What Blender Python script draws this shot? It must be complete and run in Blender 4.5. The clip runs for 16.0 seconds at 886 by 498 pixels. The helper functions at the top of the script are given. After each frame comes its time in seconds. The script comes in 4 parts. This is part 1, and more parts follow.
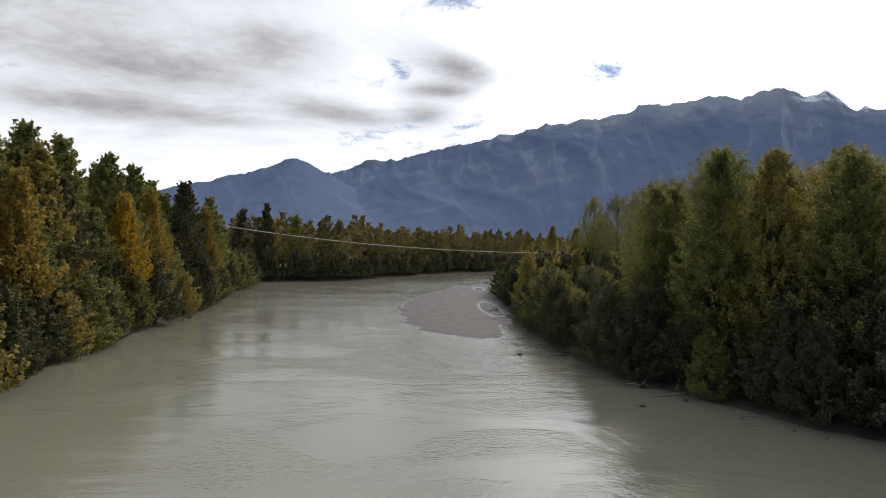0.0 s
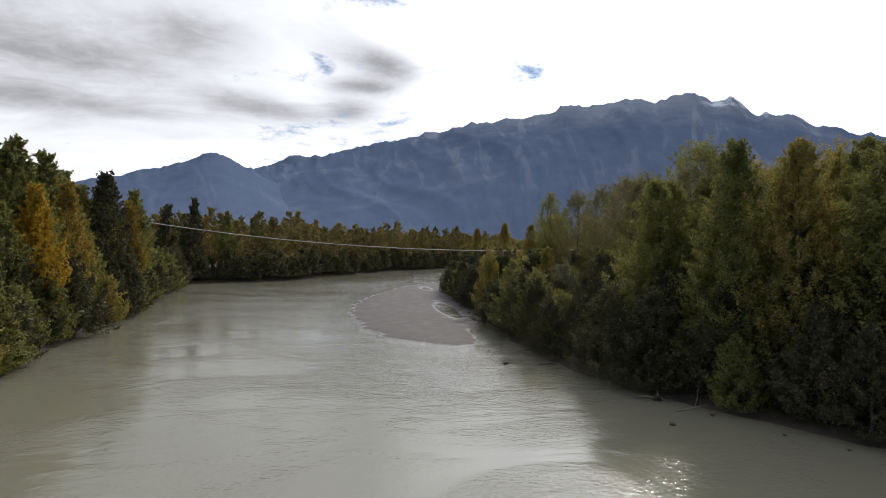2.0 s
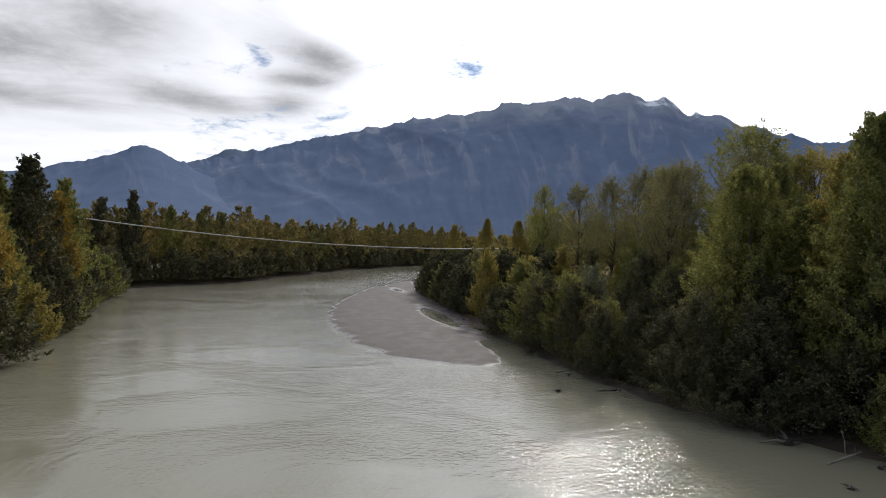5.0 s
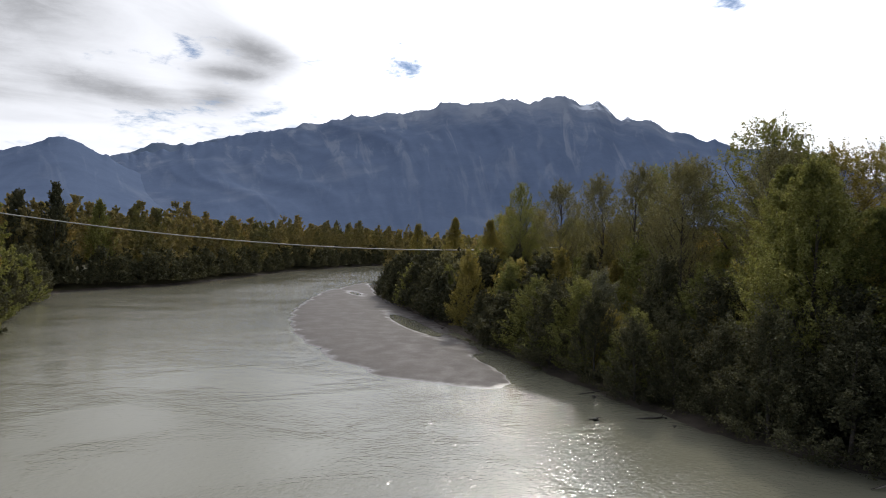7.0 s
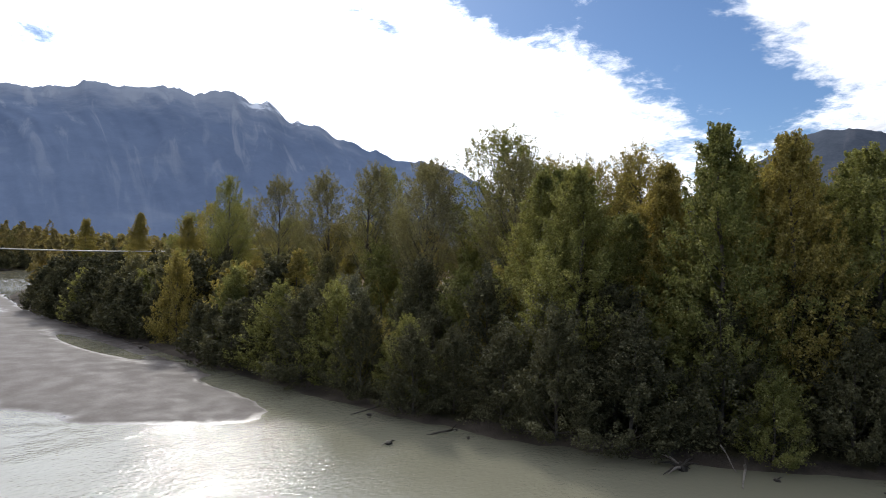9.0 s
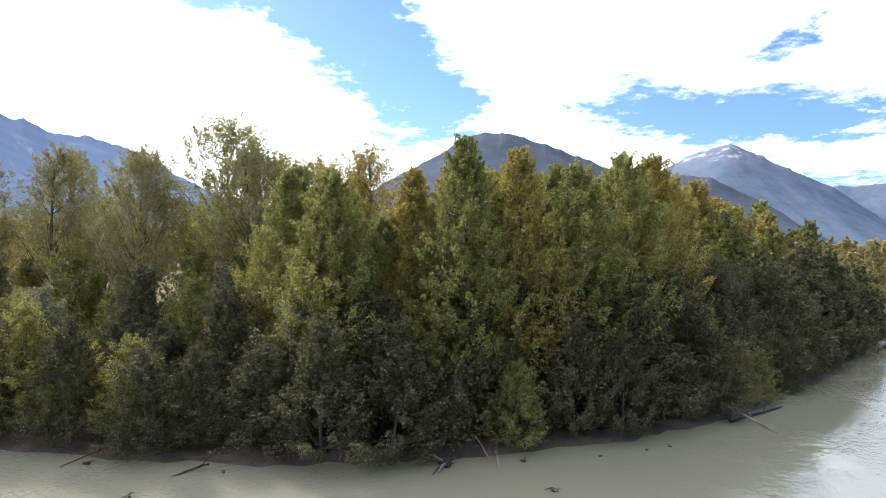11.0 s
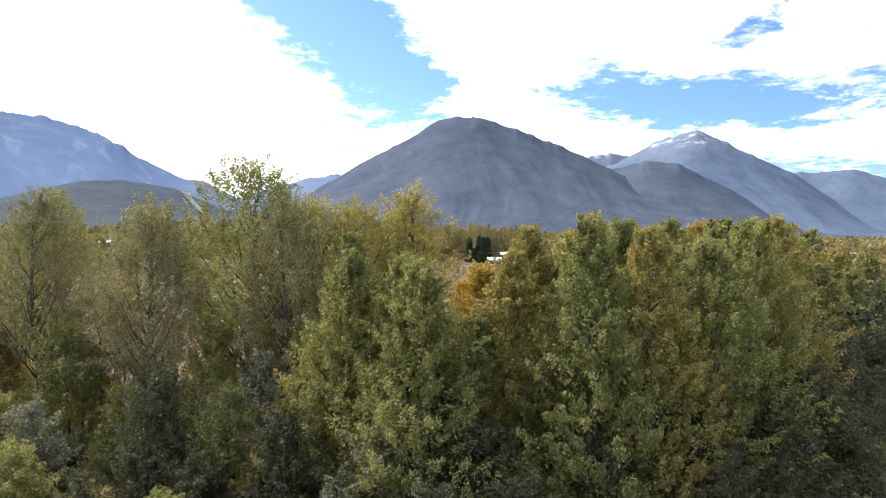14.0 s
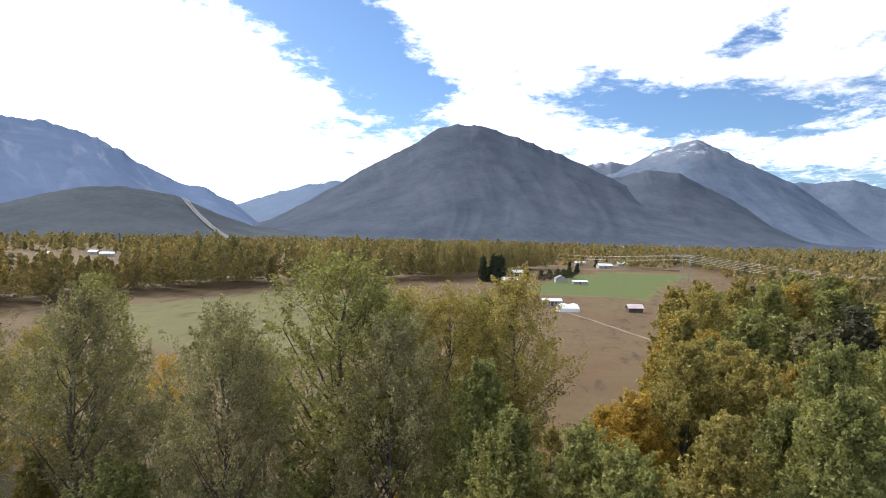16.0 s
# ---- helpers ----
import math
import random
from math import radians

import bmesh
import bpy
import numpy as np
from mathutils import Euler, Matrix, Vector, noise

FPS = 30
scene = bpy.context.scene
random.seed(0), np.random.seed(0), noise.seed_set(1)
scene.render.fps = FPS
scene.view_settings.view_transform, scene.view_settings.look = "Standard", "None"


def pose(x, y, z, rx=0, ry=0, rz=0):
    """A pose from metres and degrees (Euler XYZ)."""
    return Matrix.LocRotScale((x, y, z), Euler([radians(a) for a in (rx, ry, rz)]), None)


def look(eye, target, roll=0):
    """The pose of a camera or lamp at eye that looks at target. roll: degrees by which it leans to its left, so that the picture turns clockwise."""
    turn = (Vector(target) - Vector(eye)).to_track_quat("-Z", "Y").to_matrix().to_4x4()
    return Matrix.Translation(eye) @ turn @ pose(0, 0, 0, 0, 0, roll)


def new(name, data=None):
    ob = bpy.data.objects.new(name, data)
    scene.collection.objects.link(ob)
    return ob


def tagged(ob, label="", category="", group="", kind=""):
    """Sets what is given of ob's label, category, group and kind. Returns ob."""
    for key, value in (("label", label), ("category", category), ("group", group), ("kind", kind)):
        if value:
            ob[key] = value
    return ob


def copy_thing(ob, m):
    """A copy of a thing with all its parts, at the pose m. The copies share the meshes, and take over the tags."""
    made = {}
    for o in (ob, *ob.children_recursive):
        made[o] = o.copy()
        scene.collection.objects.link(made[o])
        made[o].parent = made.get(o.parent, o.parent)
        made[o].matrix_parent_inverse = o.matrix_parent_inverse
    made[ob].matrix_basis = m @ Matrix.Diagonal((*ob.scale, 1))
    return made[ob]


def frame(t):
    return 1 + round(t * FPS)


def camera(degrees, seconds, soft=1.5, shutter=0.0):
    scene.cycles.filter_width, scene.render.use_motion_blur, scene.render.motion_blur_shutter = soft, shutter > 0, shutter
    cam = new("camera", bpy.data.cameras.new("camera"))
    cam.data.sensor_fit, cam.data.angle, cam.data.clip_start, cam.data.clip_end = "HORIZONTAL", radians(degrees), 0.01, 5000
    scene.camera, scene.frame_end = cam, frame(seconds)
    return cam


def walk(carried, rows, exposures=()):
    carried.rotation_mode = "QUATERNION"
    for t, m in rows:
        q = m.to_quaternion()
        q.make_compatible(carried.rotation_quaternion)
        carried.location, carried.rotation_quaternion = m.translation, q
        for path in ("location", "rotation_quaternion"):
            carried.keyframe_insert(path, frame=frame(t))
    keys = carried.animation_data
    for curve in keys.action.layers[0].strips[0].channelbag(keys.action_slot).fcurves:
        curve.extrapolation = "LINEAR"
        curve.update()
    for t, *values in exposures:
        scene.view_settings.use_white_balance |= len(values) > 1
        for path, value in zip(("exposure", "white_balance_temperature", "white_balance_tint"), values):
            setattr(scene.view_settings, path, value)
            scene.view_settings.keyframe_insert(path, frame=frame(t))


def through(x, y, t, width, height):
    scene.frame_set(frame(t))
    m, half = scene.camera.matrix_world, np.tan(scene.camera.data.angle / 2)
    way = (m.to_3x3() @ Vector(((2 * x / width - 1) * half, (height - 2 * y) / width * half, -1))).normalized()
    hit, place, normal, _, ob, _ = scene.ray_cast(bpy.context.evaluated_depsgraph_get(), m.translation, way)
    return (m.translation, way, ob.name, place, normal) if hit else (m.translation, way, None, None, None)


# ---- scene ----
cam = camera(71.95, 16.0, soft=0.9)
# seconds, east, north, height, yaw, pitch, roll of the drone's camera
PATH = [
    (0.0, 0.0, 0.0, 15.0, 0.0, -0.34, -1.5),
    (0.5, -1.88, 1.76, 14.93, -3.14, -0.29, -1.41),
    (1.0, -3.6, 3.85, 14.94, -5.45, -0.3, -1.35),
    (1.5, -5.19, 6.43, 14.93, -6.45, -0.34, -1.33),
    (2.0, -6.52, 9.34, 14.99, -6.96, -0.42, -1.31),
    (2.5, -7.79, 12.23, 14.97, -7.29, -0.47, -1.25),
    (3.0, -9.1, 14.97, 14.95, -8.12, -0.49, -1.23),
    (3.5, -10.34, 17.72, 14.94, -9.19, -0.52, -1.19),
    (4.0, -11.63, 20.56, 14.99, -10.29, -0.57, -1.13),
    (6.5, -17.91, 35.84, 15.39, -16.11, -0.68, -1.31),
    (7.0, -18.87, 38.88, 15.34, -18.42, -0.61, -1.42),
    (7.5, -19.77, 42.52, 15.23, -24.26, -0.44, -1.52),
    (8.0, -20.43, 45.92, 15.0, -30.17, -0.18, -1.56),
    (8.5, -21.45, 48.93, 14.97, -38.94, 0.15, -1.64),
    (9.0, -22.24, 51.16, 15.02, -48.84, 0.38, -1.66),
    (9.5, -23.04, 52.69, 15.12, -57.88, 0.57, -1.31),
    (10.0, -23.24, 53.76, 15.3, -66.56, 0.51, -0.97),
    (10.2, -23.2, 54.16, 15.45, -70.14, 0.33, -0.93),
    (11.0, -22.55, 56.9, 16.55, -77.0, -0.25, -0.83),
    (11.6, -21.6, 59.3, 17.75, -78.0, -0.85, -0.74),
    (12.3, -20.26, 61.98, 19.27, -78.41, -1.21, -0.69),
    (12.5, -19.64, 62.97, 19.84, -78.81, -1.18, -0.65),
    (13.0, -17.65, 65.15, 21.64, -79.22, -1.48, -0.65),
    (13.5, -15.42, 67.42, 23.42, -79.54, -1.72, -0.75),
    (14.0, -12.88, 69.85, 25.28, -79.93, -1.79, -0.89),
    (14.5, -9.82, 72.64, 27.29, -80.12, -1.8, -1.06),
    (15.0, -7.51, 75.79, 29.36, -80.1, -1.66, -1.24),
    (15.5, -5.77, 79.19, 31.52, -79.99, -1.45, -1.36),
    (16.0, -3.99, 82.82, 33.62, -80.12, -1.21, -1.35),
]
EXPOSURES = [(t, stops, kelvin, 10.0) for t, stops, kelvin in ((0.0, -0.24, 6340.0), (7.0, -0.32, 6330.0), (8.0, -0.22, 6260.0), (9.0, 0.18, 6180.0), (9.5, 0.5, 6130.0), (10.2, 0.92, 6080.0),
                                                                (12.3, 1.38, 6050.0), (14.0, 1.25, 6070.0), (16.0, 0.8, 6190.0))]
walk(cam, [(t, pose(x, y, z, 90 + pitch, roll, yaw)) for t, x, y, z, yaw, pitch, roll in PATH], EXPOSURES)

# ---- light: hazy sun ahead of the first view, broken cloud ----
SUN_AZ, SUN_EL = 31.0, 36.5


def heading(az, el=0.0):
    """A unit vector towards a compass direction (0 is the first view, clockwise) and height in degrees."""
    a, e = radians(az), radians(el)
    return Vector((math.sin(a) * math.cos(e), math.cos(a) * math.cos(e), math.sin(e)))


sun = new("sun", bpy.data.lights.new("sun", "SUN"))
sun.data.energy, sun.data.angle, sun.data.color = 2.0, radians(4.5), (1.0, 0.93, 0.82)
sun.matrix_world = look(heading(SUN_AZ, SUN_EL) * 200, (0, 0, 0))


class Nodes:
    """A short hand for node trees."""

    def __init__(self, tree):
        self.tree = tree
        tree.nodes.clear()

    def add(self, kind, values=None, **attrs):
        n = self.tree.nodes.new(kind)
        for key, value in attrs.items():
            setattr(n, key, value)
        for key, value in (values or {}).items():
            if isinstance(value, bpy.types.NodeSocket):
                self.tree.links.new(value, n.inputs[key])
            else:
                n.inputs[key].default_value = value
        return n

    def math(self, op, a, b=0.0, c=0.0, clamp=False):
        return self.add("ShaderNodeMath", {0: a, 1: b, 2: c}, operation=op, use_clamp=clamp).outputs[0]

    def mix(self, f, a, b, kind="MIX"):
        n = self.add("ShaderNodeMix", {0: f, 6: a, 7: b}, data_type="RGBA", blend_type=kind)
        return n.outputs[2]

    def smooth(self, v, lo, hi, a=0.0, b=1.0):
        return self.add("ShaderNodeMapRange", {0: v, 1: lo, 2: hi, 3: a, 4: b}, interpolation_type="SMOOTHSTEP").outputs[0]

    def noise(self, vec, scale, detail=4.0, rough=0.55, distort=0.0):
        return self.add("ShaderNodeTexNoise", {"Vector": vec, "Scale": scale, "Detail": detail, "Roughness": rough, "Distortion": distort}).outputs[0]

    def value(self, v):
        return self.add("ShaderNodeCombineColor", {0: v, 1: v, 2: v}).outputs[0]


# cloud masses as seen from the valley: direction, height, half widths in degrees, tilt, strength
CLOUD_MASSES = [(42, 20, 24, 15, 0, 0.34), (0, 22, 45, 18, 0, 0.30), (-40, 20, 30, 20, 0, 0.25), (99, 20, 20, 4.6, -0.06, 0.32), (82, 17.5, 9, 1.6, 0.10, 0.16), (87, 11.5, 9, 2.2, -0.22, 0.26), (113, 8.2, 9, 1.3, 0.0, 0.22), (111, 14.2, 6, 1.0, 0.0, 0.2), (60, 8, 14, 5, 0, 0.2)]
BLUE_GAPS = [(71, 17.5, 7.5, 6, -0.6, 0.36), (66, 22, 6, 5, 0, 0.2), (101, 11.2, 11, 2.0, -0.05, 0.34), (107.4, 17.0, 3.0, 2.2, 0.5, 0.24), (85, 24.5, 6, 2.5, 0.3, 0.2), (78, 13.5, 5, 1.4, -0.2, 0.2),
             (1, 21.6, 6, 1.2, 0.1, 0.34), (14.2, 16.2, 3.6, 1.2, -0.1, 0.23), (13.6, 18.4, 1.1, 0.5, 0, 0.2), (-4.5, 15.9, 1.3, 0.8, -0.4, 0.26), (42, 20.5, 3.0, 1.0, -0.4, 0.46), (52, 22.5, 8, 2.2, -0.28, 0.62), (47, 15.4, 2.0, 1.0, 0, 0.30), (58, 12.5, 2.0, 0.6, 0, 0.2)]
GREY_CLOUDS = [(-32, 16.0, 17, 7, 0, 0.5), (-16, 17.2, 4.4, 2.0, 0.1, 0.46), (-25, 14.2, 8, 1.4, -0.04, 0.46), (-10.0, 11.8, 6.0, 1.0, -0.12, 0.62), (-28, 10.6, 11, 1.0, 0, 0.42), (1.6, 16.1, 4.8, 1.2, -0.13, 0.86), (-0.6, 14.2, 3.6, 0.75, 0.0, 0.86),
               (-2.0, 12.0, 2.2, 1.0, 0, 0.62), (-40, 21, 12, 4, 0, 0.34), (-20, 22, 10, 1.6, -0.1, 0.26), (46, 12.2, 4, 0.8, 0, 0.49), (62, 5.5, 3, 0.7, 0, 0.35), (114, 12.5, 5, 0.9, -0.1, 0.44)]


def build_world():
    w = bpy.data.worlds.new("sky")
    scene.world = w
    w.use_nodes = True
    n = Nodes(w.node_tree)
    gen = n.add("ShaderNodeTexCoord").outputs["Generated"]
    xyz = n.add("ShaderNodeSeparateXYZ", {0: gen}).outputs
    sky = n.add("ShaderNodeTexSky", sky_type="NISHITA", sun_disc=False, sun_elevation=radians(SUN_EL), sun_rotation=radians(SUN_AZ),
                altitude=200.0, air_density=1.0, dust_density=0.6, ozone_density=2.0).outputs[0]
    blue = n.mix(1.0, sky, (SKY_K * 0.88, SKY_K * 1.03, SKY_K * 1.22, 1), "MULTIPLY")
    height = n.math("ADD", n.math("MAXIMUM", xyz[2], 0.0), 0.16)
    u, v = n.math("DIVIDE", xyz[0], height), n.math("DIVIDE", xyz[1], height)
    plane = n.add("ShaderNodeCombineXYZ", {0: u, 1: v, 2: 0.37}).outputs[0]
    az = n.math("DEGREES", n.math("ARCTAN2", xyz[0], xyz[1]))
    el = n.math("DEGREES", n.math("ARCSINE", xyz[2]))
    warp = n.add("ShaderNodeTexNoise", {"Vector": plane, "Scale": 2.2, "Detail": 5.0, "Roughness": 0.6})
    shift = n.add("ShaderNodeSeparateColor", {0: warp.outputs[1]}).outputs
    ragged = [n.math("ADD", v, n.math("MULTIPLY", n.math("SUBTRACT", c, 0.5), k)) for v, c, k in ((az, shift[0], 6.0), (el, shift[1], 2.8))]
    soft_edge = [n.math("ADD", v, n.math("MULTIPLY", n.math("SUBTRACT", c, 0.5), k)) for v, c, k in ((az, shift[0], 2.6), (el, shift[1], 1.3))]

    def field(blobs, az, el):
        total = 0.0
        for a, e, wa, we, tilt, amp in blobs:
            da = n.math("MULTIPLY_ADD", az, 1.0 / wa, -a / wa)
            de = n.math("MULTIPLY_ADD", el, 1.0 / we, -e / we)
            de = n.math("MULTIPLY_ADD", da, -tilt * wa / we, de)
            q = n.math("MULTIPLY_ADD", da, da, n.math("MULTIPLY", de, de))
            total = n.math("ADD", total, n.math("MULTIPLY", n.math("EXPONENT", n.math("MULTIPLY", q, -1.0)), amp))
        return total

    big = n.noise(plane, 1.0, 10.0, 0.58, 0.4)
    fine = n.noise(plane, 6.0, 9.0, 0.68, 0.3)
    cover = n.math("ADD", n.math("ADD", n.math("MULTIPLY", big, 0.75), n.math("MULTIPLY", fine, 0.75)), n.math("ADD", n.smooth(el, 30.0, 50.0, 0.0, 0.13), n.math("SUBTRACT", field(CLOUD_MASSES, *ragged), field(BLUE_GAPS, *ragged))))
    cover = n.math("ADD", cover, n.math("MULTIPLY", n.math("SUBTRACT", n.noise(plane, 17.0, 6.0, 0.65, 0.2), 0.5), 0.3))
    mask = n.smooth(cover, 0.68, 0.96)
    streak = n.noise(n.add("ShaderNodeVectorMath", {0: plane, 1: (1.0, 2.2, 1.0)}, operation="MULTIPLY").outputs[0], 1.1, 7.0, 0.58, 0.7)
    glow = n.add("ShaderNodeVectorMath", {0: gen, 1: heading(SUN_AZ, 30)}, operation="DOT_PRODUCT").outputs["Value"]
    grey = n.math("ADD", n.math("MULTIPLY", field(GREY_CLOUDS, *soft_edge), n.smooth(fine, 0.2, 0.8, 0.72, 1.28)), n.smooth(streak, 0.40, 0.85, 0.0, n.smooth(az, 55.0, 80.0, 0.3, 1.0)))
    shine = n.smooth(glow, 0.83, 0.985, 0.0, 1.5)
    glare = n.smooth(n.add("ShaderNodeVectorMath", {0: gen, 1: heading(SUN_AZ, SUN_EL)}, operation="DOT_PRODUCT").outputs["Value"], 0.95, 0.998, 0.0, 0.6)
    bright = n.math("ADD", n.math("SUBTRACT", CLOUD_K, grey), n.math("ADD", shine, glare))
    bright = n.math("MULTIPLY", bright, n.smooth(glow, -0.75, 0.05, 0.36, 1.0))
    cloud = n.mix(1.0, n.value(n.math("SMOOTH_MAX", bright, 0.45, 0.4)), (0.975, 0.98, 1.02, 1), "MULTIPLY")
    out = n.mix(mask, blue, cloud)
    bg = n.add("ShaderNodeBackground", {0: out, 1: 1.0})
    n.add("ShaderNodeOutputWorld", {0: bg.outputs[0]})


CLOUD_K = 1.35
SKY_K = 0.066
build_world()


# ---- materials ----
def material(name):
    m = bpy.data.materials.new(name)
    m.use_nodes = True
    return m, Nodes(m.node_tree)


def position(n):
    return n.add("ShaderNodeNewGeometry").outputs["Position"]


def finish(n, shader):
    n.add("ShaderNodeOutputMaterial", {0: shader})


def surface(name, dark, light, scale=2.0, rough=0.85, bump=0.3, spec=0.3, metal=0.0):
    """A worn surface: two colours mixed by coarse and fine noise, with relief."""
    m, n = material(name)
    where = n.add("ShaderNodeTexCoord").outputs["Object"]
    coarse, fine = n.noise(where, scale * 0.2, 4), n.noise(where, scale * 3, 5, 0.6)
    f = n.smooth(n.math("ADD", n.math("MULTIPLY", coarse, 0.6), n.math("MULTIPLY", fine, 0.4)), 0.36, 0.64)
    colour = n.mix(f, (*dark, 1), (*light, 1))
    relief = n.add("ShaderNodeBump", {"Strength": bump, "Distance": 0.05, "Height": fine}).outputs[0]
    p = n.add("ShaderNodeBsdfPrincipled", {"Base Color": colour, "Roughness": rough, "Metallic": metal, "Specular IOR Level": spec, "Normal": relief})
    finish(n, p.outputs[0])
    return m


def foliage(name, a, b, c, through=0.35, patch=0.12):
    """Leaves: colour varies from tree to tree, over patches of the crown and from leaf to leaf; light shines through them."""
    m, n = material(name)
    geo = n.add("ShaderNodeNewGeometry")
    rand = n.add("ShaderNodeObjectInfo").outputs["Random"]
    patches = n.smooth(n.noise(geo.outputs["Position"], patch, 3), 0.35, 0.65)
    colour = n.mix(n.math("ADD", n.math("MULTIPLY", patches, 0.55), n.math("MULTIPLY", rand, 0.45)), (*a, 1), (*b, 1))
    leaf = geo.outputs["Random Per Island"]
    colour = n.mix(n.smooth(leaf, 0.72, 1.0, 0.0, 0.75), colour, (*c, 1))
    level = n.smooth(n.math("FRACT", n.math("MULTIPLY", leaf, 7.31)), 0.0, 1.0, 0.65, 1.3)
    colour = n.mix(1.0, colour, n.value(level), "MULTIPLY")
    p = n.add("ShaderNodeBsdfPrincipled", {"Base Color": colour, "Roughness": 0.7, "Specular IOR Level": 0.12})
    t = n.add("ShaderNodeBsdfTranslucent", {"Color": n.mix(1.0, colour, (1.3, 1.22, 0.8, 1), "MULTIPLY")})
    finish(n, n.add("ShaderNodeMixShader", {0: through, 1: p.outputs[0], 2: t.outputs[0]}).outputs[0])
    return m


LEAF = {
    "green": foliage("leaf_green", (0.158, 0.172, 0.06), (0.252, 0.25, 0.084), (0.35, 0.33, 0.15), 0.42),
    # dark willow green, deepened further to stand in for shade low on the banks
    "dark": foliage("leaf_dark_green", (0.062, 0.062, 0.034), (0.112, 0.108, 0.058), (0.20, 0.188, 0.115), 0.24),
    "olive": foliage("leaf_olive", (0.25, 0.215, 0.068), (0.335, 0.28, 0.09), (0.38, 0.325, 0.145), 0.45),
    "amber": foliage("leaf_amber", (0.37, 0.25, 0.05), (0.46, 0.315, 0.06), (0.28, 0.225, 0.08), 0.46),
    "yellow": foliage("leaf_yellow", (0.29, 0.21, 0.055), (0.38, 0.275, 0.062), (0.20, 0.18, 0.07), 0.42),
    "gold": foliage("leaf_gold", (0.38, 0.25, 0.035), (0.48, 0.32, 0.04), (0.26, 0.20, 0.05), 0.42),
    "rust": foliage("leaf_rust", (0.31, 0.225, 0.13), (0.37, 0.275, 0.16), (0.21, 0.19, 0.10), 0.4),
    "grey": foliage("leaf_grey_green", (0.172, 0.162, 0.08), (0.25, 0.228, 0.112), (0.36, 0.335, 0.21), 0.34),
    "silver": foliage("leaf_silver", (0.14, 0.142, 0.088), (0.21, 0.208, 0.135), (0.45, 0.44, 0.35), 0.26),
    "needle": foliage("leaf_needle", (0.025, 0.04, 0.022), (0.04, 0.055, 0.03), (0.05, 0.06, 0.035), 0.1),
}
BARK = surface("bark", (0.05, 0.042, 0.034), (0.15, 0.13, 0.11), 3.0, 0.95, 0.8)
DRIFT = surface("driftwood", (0.10, 0.085, 0.07), (0.27, 0.24, 0.21), 4.0, 0.9, 0.6)
WETWOOD = surface("wet_wood", (0.02, 0.017, 0.014), (0.06, 0.05, 0.04), 4.0, 0.55, 0.6)


def build_mixed_leaf():
    """Woods far off: crowns of several kinds, by place."""
    m, n = material("leaf_mixed_woods")
    geo = n.add("ShaderNodeNewGeometry")
    pos = geo.outputs["Position"]
    flat = n.add("ShaderNodeVectorMath", {0: pos, 1: (1, 1, 0.15)}, operation="MULTIPLY").outputs[0]
    kind = n.noise(flat, 0.055, 3, 0.6)
    # crown tones, with some pale haze of the distance put into them
    colour = n.mix(n.smooth(kind, 0.36, 0.5), (0.175, 0.165, 0.082, 1), (0.285, 0.238, 0.118, 1))
    colour = n.mix(n.smooth(kind, 0.54, 0.66), colour, (0.35, 0.268, 0.122, 1))
    level = n.smooth(geo.outputs["Random Per Island"], 0.0, 1.0, 0.75, 1.2)
    colour = n.mix(1.0, colour, n.value(level), "MULTIPLY")
    p = n.add("ShaderNodeBsdfPrincipled", {"Base Color": colour, "Roughness": 0.75, "Specular IOR Level": 0.08})
    t = n.add("ShaderNodeBsdfTranslucent", {"Color": n.mix(1.0, colour, (1.4, 1.3, 0.6, 1), "MULTIPLY")})
    finish(n, n.add("ShaderNodeMixShader", {0: 0.3, 1: p.outputs[0], 2: t.outputs[0]}).outputs[0])
    return m


MIXED = build_mixed_leaf()


def build_water():
    """Silt-laden river: opaque grey-green body under a rippled mirror, calmer in some reaches, broken over the shallows."""
    m, n = material("silty_water")
    pos = position(n)
    turned = n.add("ShaderNodeMapping", {"Vector": pos, "Rotation": (0, 0, radians(14)), "Scale": (0.7, 1.0, 1.0)}).outputs[0]
    wide = n.noise(pos, 0.03, 4, 0.55, 0.6)
    patches = n.noise(turned, 0.09, 4, 0.6, 0.8)
    swell = n.noise(turned, 0.8, 2, 0.5, 0.5)
    waves = n.noise(turned, 3.0, 3, 0.5, 0.5)
    small = n.noise(turned, 8.0, 2, 0.5)
    riffle = 0.0
    for x, y, r in ((2, 84, 34), (4, 98, 12), (-32, 150, 45), (-30, 215, 60), (-2, 235, 40), (30, 300, 60)):
        away = n.add("ShaderNodeVectorMath", {0: pos, 1: (x, y, 0)}, operation="DISTANCE").outputs["Value"]
        riffle = n.math("ADD", riffle, n.smooth(away, 0.0, r, 0.55, 0.0))
    rough = n.math("ADD", n.math("MULTIPLY", n.smooth(wide, 0.36, 0.62, 0.55, 1.0), n.smooth(patches, 0.38, 0.66, 0.22, 1.15)), riffle)
    hgt = n.math("ADD", n.math("MULTIPLY", swell, 0.6), n.math("ADD", waves, n.math("MULTIPLY", small, 0.3)))
    relief = n.add("ShaderNodeBump", {"Strength": 1.0, "Distance": WAVE, "Height": n.math("MULTIPLY", hgt, rough)}).outputs[0]
    colour = n.mix(wide, (0.182, 0.177, 0.127, 1), (0.222, 0.212, 0.158, 1))
    p = n.add("ShaderNodeBsdfPrincipled", {"Base Color": colour, "Roughness": 0.06, "IOR": 1.46, "Specular IOR Level": 0.5, "Normal": relief})
    finish(n, p.outputs[0])
    return m


WAVE = 0.07
WATER = build_water()


